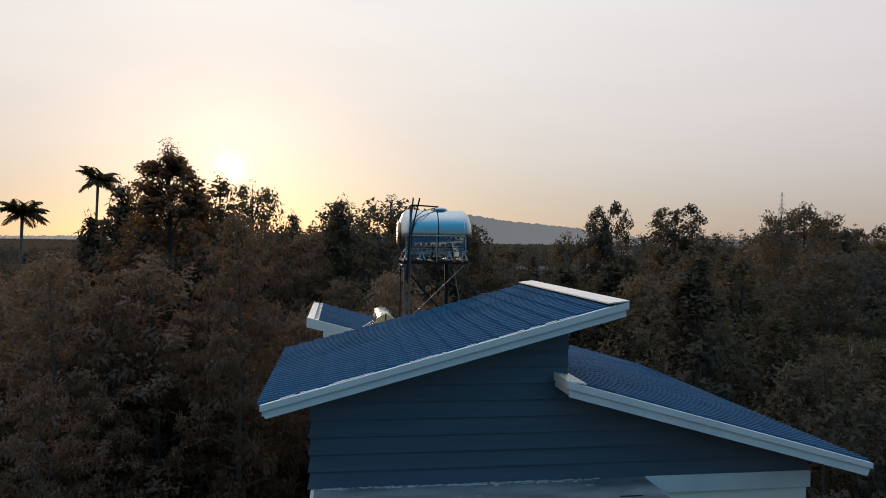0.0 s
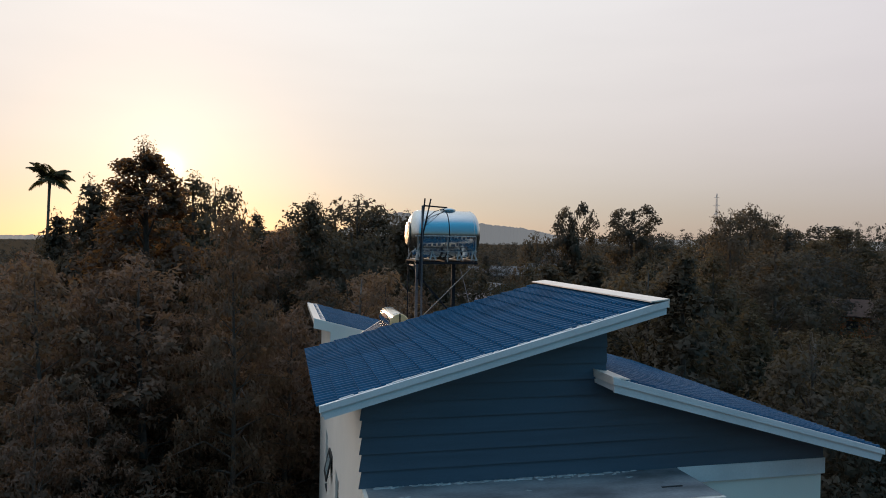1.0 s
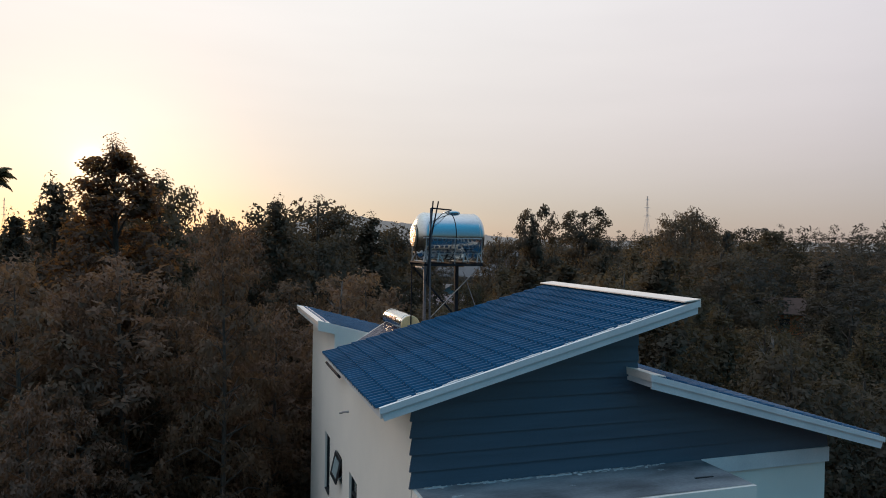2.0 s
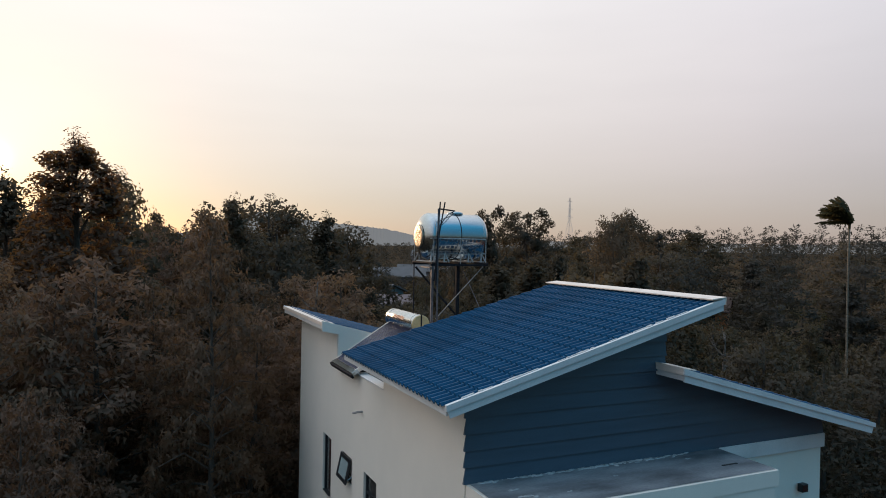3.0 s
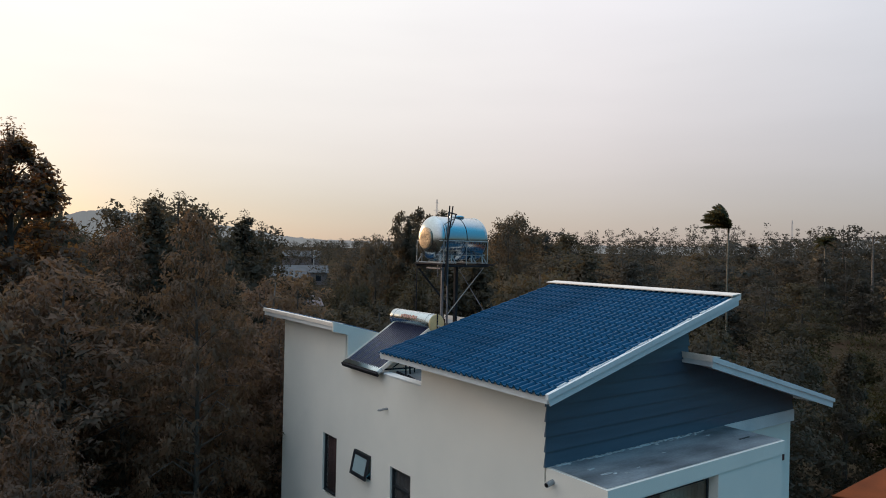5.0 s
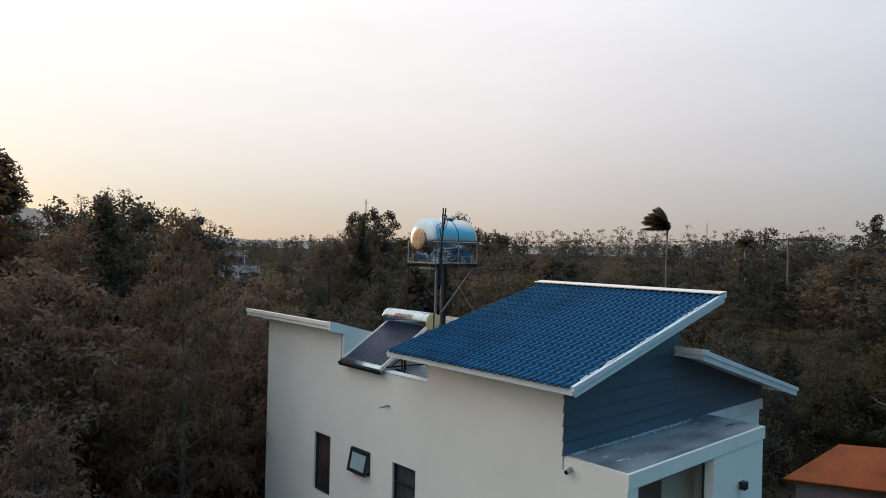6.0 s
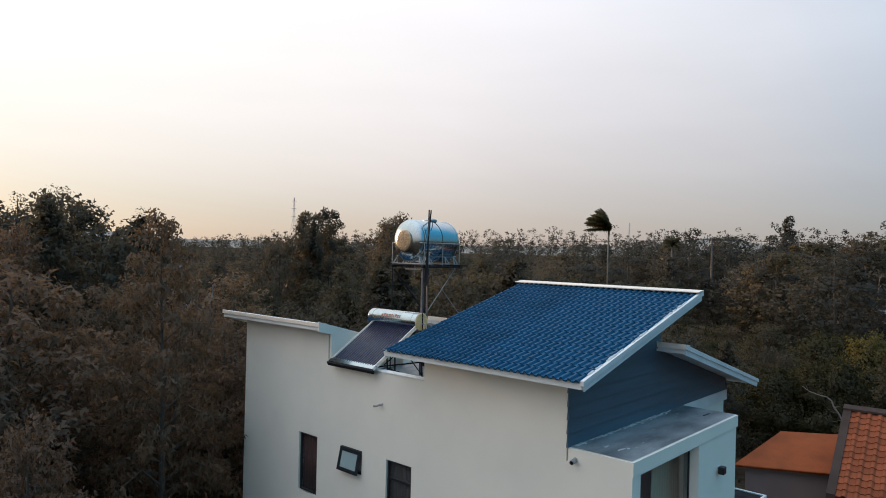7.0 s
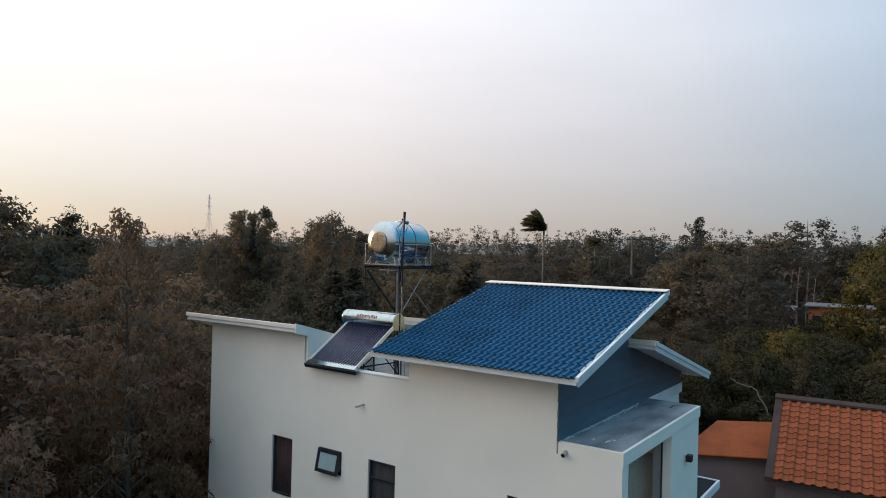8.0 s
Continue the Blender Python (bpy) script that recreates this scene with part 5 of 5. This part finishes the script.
rng = random.Random(21)
spots = []
near_kinds = ["cone", "cone_olive", "round", "round_olive", "cone", "round"]
far_kinds = ["far_round", "far_round", "far_olive", "far_round", "far_cone"]
CX, CY = -5.0, 3.0
for d0, d1, count, gap, kinds in ((17, 34, 60, 2.6, near_kinds), (34, 62, 90, 3.4, near_kinds), (62, 150, 188, 4.6, far_kinds)):
    made = tries = 0
    while made < count and tries < 6000:
        tries += 1
        az = rng.uniform(-34, 97)
        d = math.sqrt(rng.uniform(d0 * d0, d1 * d1))
        x, y = CX + d * math.sin(radians(az)), CY + d * math.cos(radians(az))
        if not open_ground(x, y) or any((x - a) ** 2 + (y - b) ** 2 < gap * gap for a, b in spots):
            continue
        low = -2.2 if d < 34 else -1.2 if d < 62 else -1.0 if d < 92 else -0.4
        cap = 10.5 + d * math.tan(radians(sky_cap(az) + low + (rng.uniform(-0.9, 0.35) if d < 62 else rng.triangular(-1.7, 0.75, -0.5))))
        top = min(cap, ground_height(x, y) + (rng.uniform(7.5, 12.5) if d < 80 else rng.uniform(9.5, 16.0)))
        kind_ = rng.choice(kinds)
        if d < 33 and az < 20:
            kind_ = rng.choice(["near_cone", "near_round"])
        if d < 62 and az > 62 and rng.random() < 0.55:
            kind_, top = "shrub", rng.uniform(3.0, 6.0)
        if 46 < az < 80 and d < 60:
            top = min(top, 10.3 - d * rng.uniform(0.075, 0.16))
        if y < 36 and abs(x + 0.3 + 0.158 * (y - 16)) < 2.6:
            top = min(top, 6.3 + 0.11 * (y - 22))
        if x > 20 and abs(y - 4.9 - (x + 12.5) * 0.094) < 5.0:
            top = min(top, 9.2 - (x + 12.5) * 0.074)
        if 65.5 < az < 70.5 and d < 106:
            top = min(top, 10.2 - 0.018 * d)
        if 19.5 < az < 26.5 and 54 <= d < 175:
            top = min(top, 10.4 - d * 0.042)
        if 19.0 < az < 27.0 and d < 54:
            top = min(top, 10.2 - d * rng.uniform(0.055, 0.085))
        if top < 2.5:
            continue
        spots.append((x, y))
        stand(kind_, x, y, top, rng.uniform(0.9, 1.35) if d < 62 else rng.uniform(1.05, 1.6), rng.uniform(0, 6.28))
        made += 1


def far_woods():
    """The woods beyond, out to the horizon."""
    g = np.random.default_rng(77)
    for name, d0, d1, count, clumps, per, size in (("far_wood", 130, 420, 1300, 8, 16, 1.5), ("farthest_wood", 420, 1900, 1300, 6, 8, 3.2)):
        az = np.radians(g.uniform(-36, 99, count))
        d = np.sqrt(g.uniform(d0 ** 2, d1 ** 2, count))
        x, y = CX + d * np.sin(az), CY + d * np.cos(az)
        cap = 10.5 + d * np.tan(np.radians([sky_cap(math.degrees(a)) - 0.25 + g.uniform(-0.5, 0.2) for a in az]))
        zg = np.array([ground_height(a, b) for a, b in zip(x, y)])
        top = np.minimum(cap, zg + g.uniform(10, 18, count) + (d > 420) * 4)
        top = np.maximum(top, zg + 3)
        n = clumps
        t = np.linspace(0.3, 0.93, n)[None] + g.uniform(-0.05, 0.05, (count, n))
        a = g.uniform(0, 6.28, (count, n))
        rad = size * 1.7 * np.sqrt(1.02 - t) * g.uniform(0.2, 1.0, (count, n))
        c = np.stack([x[:, None] + rad * np.cos(a), y[:, None] + rad * np.sin(a), zg[:, None] + (top - zg)[:, None] * t], axis=-1).reshape(-1, 3)
        v, f, normals = leaf_cloud(g, c, size * (1.15 - 0.5 * t.reshape(-1)) * g.uniform(0.7, 1.25, len(c)), per, size * 0.30, size * 0.2, core=size * 0.4, crown=False)
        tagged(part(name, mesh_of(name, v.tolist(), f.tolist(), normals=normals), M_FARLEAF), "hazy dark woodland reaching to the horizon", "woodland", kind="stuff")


far_woods()


def undergrowth():
    """Bushes that close the ground between the trees, near and further out."""
    g = np.random.default_rng(5)
    for name, d0, d1, count, low, high, r0, r1, per, leaf in (("undergrowth", 16, 75, 620, 0.2, 1.3, 0.6, 1.5, 90, 0.20), ("scrub", 34, 135, 2600, 0.3, 2.6, 0.8, 1.7, 34, 0.24)):
        pts = []
        while len(pts) < count:
            az, d = math.radians(g.uniform(-34, 97)), math.sqrt(g.uniform(d0 ** 2, d1 ** 2))
            x, y = CX + d * math.sin(az), CY + d * math.cos(az)
            if open_ground(x, y):
                pts.append((x, y, ground_height(x, y) + g.uniform(low, high)))
        v, f, normals = leaf_cloud(g, np.array(pts), g.uniform(r0, r1, len(pts)), per, leaf, leaf * 0.45, core=0.34, crown=False)
        tagged(part(name, mesh_of(name, v.tolist(), f.tolist(), normals=normals), M_LEAF[0] if name == "undergrowth" else M_LEAF[2]), "dense dark undergrowth below the trees", "undergrowth", kind="stuff")


undergrowth()


# ---- palms ----
def make_palm(seed, height, frond, fronds, label, wind=(0, 0, 0), trunk=0.11, rises=(-0.1, 2.2), droop=0.10):
    rnd = random.Random(seed)
    th = base("palm_tree", (0, 0, 0), label, "palm tree")
    bend = rnd.uniform(-0.25, 0.25)
    pts = [Vector((bend * (t ** 2), 0.15 * math.sin(2 * t), height * t)) for t in (0, 0.15, 0.35, 0.6, 0.85, 1.0)]
    part("trunk", tubed(pts, [trunk * 1.5, trunk * 1.1, trunk, trunk * 0.9, trunk * 0.8, trunk * 0.9], 10), M_PALMTRUNK, th, smooth=True)
    top = pts[-1]
    part("crown_shaft", tubed([top - Vector((0, 0, 0.1)), top + Vector((0, 0, 0.25)), top + Vector((0, 0, 0.5))], [trunk * 1.0, trunk * 1.25, trunk * 0.4], 8), M_PALMLEAF, th)
    w = Vector(wind)
    for i in range(fronds):
        a = 2.39996 * i + rnd.uniform(-0.2, 0.2)
        rise = rises[0] + (rises[1] - rises[0]) * ((i * 0.4142) % 1.0)
        d = (Vector((math.cos(a), math.sin(a), rise)) + w).normalized()
        n = 10
        p, path = top + Vector((0, 0, 0.3)), []
        for k in range(n + 1):
            path.append(p.copy())
            p = p + d * (frond / n)
            d = (d + Vector((0, 0, -droop - 0.014 * k)) + w * 0.12).normalized()
        bm = bmesh.new()
        tube(bm, path, [0.03 * (1 - 0.09 * k) for k in range(n + 1)], 4)
        for k in range(2 * n):
            t = k / (2 * n)
            s = min(int(t * n), n - 1)
            q = path[s].lerp(path[s + 1], t * n - s)
            ax = (path[s + 1] - path[s]).normalized()
            sd = ax.cross(Vector((0, 0, 1)))
            if sd.length < 0.1:
                sd = Vector((1, 0, 0))
            sd.normalize()
            ll = frond * 0.36 * math.sin(math.pi * (0.12 + 0.84 * t)) * rnd.uniform(0.8, 1.15)
            for sg in (-1, 1):
                e = (sd * sg + ax * 0.55 + Vector((0, 0, -0.35 - 0.3 * rnd.random())) + w * 0.3).normalized()
                mid = q + e * ll * 0.5
                wd = ax * (0.065 + 0.02 * rnd.random())
                tip = q + e * ll + Vector((0, 0, -ll * 0.15))
                bm.faces.new([bm.verts.new(c) for c in (q, mid + wd, tip, mid - wd)])
        part("frond", bm, M_PALMLEAF, th)
    return th


palm = make_palm(2, 12.3, 1.75, 19, "slender areca palm standing above the trees")
palm.matrix_basis = Matrix.Translation((-17.65, 53.5, 1.9))
tagged(palm, group="palms")
other = copy_thing(palm, Matrix.Identity(4))
other.matrix_basis = Matrix.Translation((-22.7, 54.0, -0.6)) @ Matrix.Rotation(1.3, 4, "Z") @ Matrix.Diagonal((1.15, 1.15, 1.0, 1))
blown = make_palm(5, 12.2, 2.0, 22, "slender palm with its fronds blown aside", wind=(-0.42, 0.80, 0.75), trunk=0.07, rises=(-0.5, 2.2), droop=0.10)
blown.matrix_basis = Matrix.Translation((35.8, 29.5, -0.15))
tagged(blown, group="palms")
far_palm = copy_thing(palm, Matrix.Identity(4))
far_palm.matrix_basis = Matrix.Translation((90.0, 48.0, -0.2)) @ Matrix.Rotation(2.1, 4, "Z")


# ---- bare trunks and a dead branch ----
def bare_tree(x, y, height, seed, label, lean=(0.0, 0.0)):
    rnd = random.Random(seed)
    th = base("bare_tree", (x, y, 0), label, "tree")
    bm = bmesh.new()

    def axis(t):
        return Vector((x + lean[0] * t * height + 0.2 * math.sin(3 * t + seed), y + lean[1] * t * height + 0.15 * math.sin(4 * t), height * t))
    tube(bm, [axis(t) for t in (0, 0.2, 0.45, 0.7, 0.9, 1.0)], [0.16, 0.13, 0.11, 0.08, 0.045, 0.02], 8)
    part("trunk", bm, M_PALEBARK, th, smooth=True)
    for k in range(11):
        t = rnd.uniform(0.35, 0.97)
        a = rnd.uniform(0, 6.28)
        s = axis(t)
        ln = rnd.uniform(0.8, 2.2) * (1.25 - t)
        e = s + Vector((math.cos(a) * ln, math.sin(a) * ln, ln * rnd.uniform(0.4, 1.1)))
        mid = s.lerp(e, 0.5) - Vector((0, 0, 0.12 * ln))
        b = tubed([s, mid, e], [0.045, 0.03, 0.012], 5)
        for q in range(3):
            s2 = s.lerp(e, rnd.uniform(0.4, 0.9))
            tube(b, [s2, s2 + Vector((rnd.uniform(-0.5, 0.5), rnd.uniform(-0.5, 0.5), rnd.uniform(0.1, 0.6)))], [0.014, 0.006], 4)
        part("limb", b, M_PALEBARK, th)


bare_tree(16.4, 27.8, 8.2, 3, "leafless tree with a pale trunk")
bare_tree(19.6, 24.5, 6.6, 6, "leafless tree with a pale trunk", (0.02, 0))
bare_tree(1.6, 27.0, 9.0, 9, "leafless tree with a pale trunk")
for x, y, h, seed in ((85.0, 20.2, 8.8, 11), (86.0, 19.4, 9.2, 12), (85.5, 18.5, 9.6, 14), (87.0, 17.6, 9.0, 15), (86.0, 16.7, 8.6, 17)):
    bare_tree(x, y, h, seed, "thin leafless tree with a pale trunk behind the orange house")
dead = base("dead_branch", (25.2, 11.0, 0), "pale dead branch leaning among the bushes", "branch")
part("bough", tubed([(25.2, 11.0, 0), (25.1, 11.2, 1.8), (25.0, 11.43, 2.97), (25.0, 11.60, 3.26), (25.0, 11.79, 3.50), (25.0, 11.90, 3.80), (25.0, 12.10, 3.95), (25.0, 12.40, 3.98), (25.0, 12.89, 4.11), (25.0, 13.2, 4.33)], [0.06, 0.05, 0.045, 0.042, 0.04, 0.034, 0.03, 0.027, 0.02, 0.008], 7), M_DEADWOOD, dead, smooth=True)
for a, b in (((25.0, 11.60, 3.26), (24.9, 11.95, 3.30)), ((25.0, 11.79, 3.50), (24.8, 11.45, 3.66)), ((25.0, 12.89, 4.11), (24.9, 13.0, 4.42)), ((25.0, 11.43, 2.97), (24.9, 11.9, 2.82))):
    part("twig", tubed([a, b], [0.016, 0.006], 5), M_DEADWOOD, dead)


# ---- distance ----
# steel lightened in its base colour to stand for distance haze
M_PYLON = material("haze_paled_lattice_steel", (0.6, 0.57, 0.57), 0.7, 0.0, vary=0.05, bump=0)


def pylon(x, y, height, label):
    th = base("pylon", (0, 0, 0), label, "pylon")
    k = height / 47.5
    w0, w1, r = 4.6 * k, 0.7 * k, 0.10 * k

    def corner(t, sx, sy):
        w = (w0 + (w1 - w0) * min(1.0, t / 0.62)) * (1 if t < 0.62 else 1 - 0.6 * (t - 0.62) / 0.38)
        return Vector((sx * w, sy * w, height * t))
    for sx in (-1, 1):
        for sy in (-1, 1):
            part("leg", tubed([corner(t, sx, sy) for t in (0, 0.3, 0.62, 1.0)], r, 4), M_PYLON, th)
    ts = [0, 0.16, 0.3, 0.42, 0.52, 0.62, 0.72, 0.82, 0.91, 1.0]
    bm = bmesh.new()
    for a, b in zip(ts, ts[1:]):
        for s0, s1 in (((-1, -1), (1, -1)), ((1, -1), (1, 1)), ((1, 1), (-1, 1)), ((-1, 1), (-1, -1))):
            tube(bm, [corner(a, *s0), corner(b, *s1)], r * 0.32, 3)
            tube(bm, [corner(a, *s1), corner(b, *s0)], r * 0.32, 3)
            tube(bm, [corner(b, *s0), corner(b, *s1)], r * 0.32, 3)
    part("lattice", bm, M_PYLON, th)
    for t, w in ((0.66, 3.6), (0.80, 3.0), (0.93, 2.4)):
        part("cross_arm", tubed([(-w * k, 0, height * t), (0, 0, height * (t + 0.015)), (w * k, 0, height * t)], [0.1 * k, 0.22 * k, 0.1 * k], 4), M_PYLON, th)
    th.location = (x, y, 0)
    return th


p = pylon(570.6, 818.3, 82.5, "grey steel lattice pylon above the far trees")
tagged(p, group="pylons")
for x, y, s in ((-178.0, 690.0, 0.547), (800.0, 415.0, 0.645)):
    q = copy_thing(p, Matrix.Identity(4))
    q.matrix_basis = Matrix.Translation((x, y, 0)) @ Matrix.Diagonal((s, s, s, 1))

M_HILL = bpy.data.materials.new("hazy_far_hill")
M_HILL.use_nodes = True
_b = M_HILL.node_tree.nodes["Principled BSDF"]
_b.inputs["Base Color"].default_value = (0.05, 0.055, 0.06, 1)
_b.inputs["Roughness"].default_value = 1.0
# grey self-glow painted on the hill for the haze in front of it
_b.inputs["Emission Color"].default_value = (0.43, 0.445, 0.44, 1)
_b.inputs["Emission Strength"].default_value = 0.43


def far_hills():
    """A hazy ridge round the horizon: higher behind the tank and to the far right."""
    verts, faces = [], []
    n = 1600
    R = 2600.0
    for i in range(n + 1):
        az = -45 + 155 * i / n
        e = np.interp(az, [-45, -24, -16, 4, 7.5, 9.5, 11.5, 13.5, 17, 20, 22.5, 26, 40, 58, 64, 66, 69, 71, 73, 80, 110], [0.05, -0.05, 0.1, 0.6, 2.1, 2.45, 2.2, 1.85, 1.55, 1.25, 0.75, 0.5, 0.5, 0.6, 0.8, 1.1, 1.6, 1.5, 1.0, 0.8, 0.8])
        e += 0.09 * noise.noise((az * 2.1, 0, 0)) + 0.05 * noise.noise((az * 9, 5, 0)) + 0.07 * noise.noise((az * 7, 9, 0)) * abs(noise.noise((az * 3.1, 2, 0))) + 0.10 * abs(noise.noise((az * 17, 9, 0)))
        s, c = math.sin(radians(az)), math.cos(radians(az))
        h = 10.5 + R * math.tan(radians(e))
        verts += [(R * 0.93 * s, R * 0.93 * c, -2), (R * s, R * c, h), (R * 1.1 * s, R * 1.1 * c, -2)]
    for i in range(n):
        a, b = 3 * i, 3 * i + 3
        faces += [(a, b, b + 1, a + 1), (a + 1, b + 1, b + 2, a + 2)]
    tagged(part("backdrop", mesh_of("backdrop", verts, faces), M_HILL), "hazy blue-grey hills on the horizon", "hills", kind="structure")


far_hills()


def far_house(x, y, w, l, h, turn, wall, roof, label, pitch=0.2):
    th = base("far_house", (x, y, ground_height(x, y)), label, "house", "distant houses")
    z = ground_height(x, y)
    m = Matrix.Translation((x, y, z)) @ Matrix.Rotation(radians(turn), 4, "Z")
    bm = prism(bmesh.new(), [(-w / 2, 0), (w / 2, 0), (w / 2, h), (0, h + w * pitch), (-w / 2, h)], 1, -l / 2, l / 2)
    bmesh.ops.transform(bm, matrix=m, verts=bm.verts)
    part("wall", bm, wall, th)
    bm = prism(bmesh.new(), [(-w / 2 - 0.4, h - 0.06), (0, h + w * pitch + 0.02), (w / 2 + 0.4, h - 0.06), (w / 2 + 0.4, h + 0.06), (0, h + w * pitch + 0.14), (-w / 2 - 0.4, h + 0.06)], 1, -l / 2 - 0.4, l / 2 + 0.4)
    bmesh.ops.transform(bm, matrix=m, verts=bm.verts)
    part("roof", bm, roof, th)
    for k in range(3):
        t = -l / 2 + l * (k + 0.5) / 3
        bm = boxed((-w / 2 - 0.03, t - 0.6, h * 0.35), (-w / 2 + 0.02, t + 0.6, h * 0.78), 0, m)
        part("window", bm, M_GALV, th)


M_PALEROOF = material("pale_grey_sheet_roof", (0.15, 0.148, 0.152), 0.85, 0.0, spec=0.1, vary=0.1, scale=0.5, fine=8, bump=0.05)
M_BRICKWALL = material("orange_brown_wall", (0.38, 0.13, 0.05), 0.8, vary=0.15, scale=0.6, fine=12, bump=0.1)
far_house(45.5, 140.0, 9, 16, 3.6, 70, M_TAUPE, M_PALEROOF, "low distant house with a pale sheet roof")
far_house(14.0, 55.0, 3, 4.5, 5.6, 75, M_TAUPE, M_TAUPE, "pale-roofed house half hidden in the trees")
far_house(65.5, 166.6, 8, 12.9, 3.2, 66, M_TAUPE, M_PALEROOF, "long low house with a pale sheet roof")
far_house(121.0, 289.0, 12, 16, 4.2, 60, M_TAUPE, M_PALEROOF, "pale distant hall among the trees")
far_house(76.5, 12.9, 5, 6.0, 4.75, 2, M_BRICKWALL, M_PALEROOF, "orange-brown house with a pale flat roof", pitch=0.03)
far_house(76.2, 18.7, 4, 2.2, 4.1, 4, M_TAUPE, M_PALEROOF, "small shed with a pale sheet roof among the trees", pitch=0.08)
far_house(62.0, 71.0, 8, 12, 2.4, 40, M_BRICKWALL, M_TAUPE_TRIM, "low distant house with a brown roof")


M_TEAL = material("faded_teal_wall", (0.20, 0.26, 0.27), 0.85, spec=0.1, vary=0.08, scale=0.6, fine=12, bump=0.05)
far_house(24.5, 84.8, 4.0, 4.6, 4.5, 22, M_TEAL, M_PALEROOF, "far teal house with a pale sheet roof")
light_pole = base("light_pole", (69.2, 167.0, ground_height(69.2, 167.0)), "slender pale pole beside the long low house", "pole")
part("shaft", tubed([(69.2, 167.0, ground_height(69.2, 167.0)), (69.2, 167.0, 9.3)], [0.13, 0.09], 8), M_PYLON, light_pole)
part("arm", tubed([(69.2, 167.0, 9.2), (69.9, 166.7, 9.35)], 0.06, 6), M_PYLON, light_pole)


def power_line():
    poles = [(62.0, 118.0, 12.4), (91.0, 42.5, 13.4), (100.0, -20.0, 13.6)]
    for x, y, top in poles:
        th = base("power_pole", (x, y, ground_height(x, y)), "pale concrete power pole", "pole", "power poles")
        part("shaft", tubed([(x, y, ground_height(x, y)), (x, y, top)], [0.2, 0.13], 8), M_PALEBARK, th)
        part("cross_arm", tubed([(x - 0.3, y - 0.9, top - 0.3), (x + 0.3, y + 0.9, top - 0.3)], 0.06, 5), M_GALV, th)
    for (xa, ya, za), (xb, yb, zb) in zip(poles, poles[1:]):
        for k, off in enumerate((-0.8, 0.8)):
            pts = []
            for i in range(17):
                t = i / 16
                pts.append((xa + (xb - xa) * t + off * 0.3, ya + (yb - ya) * t + off, za - 0.2 + (zb - za) * t - 4.4 * t * (1 - t) * 0.55))
            tagged(part("power_cable", tubed(pts, 0.022, 4), M_GALV), "thin overhead power cable between poles", "cable", "power cables")


power_line()

# ---- roof tiles, laid last ----
tile_roof(lower_roof, LOWER, 10.09, 18.75, 0.156, 0.31, M_TILE)
tile_roof(rear_roof, REAR, 17.86, 22.37, 0.156, 0.31, M_TILE, margin=(0.05, -0.03, 0.05, 0.14))
tile_roof(main_roof, MAIN, 10.09, 15.15, 0.156, 0.31, M_TILE, single=lambda i, j, nu, nv: i >= nu - 17)
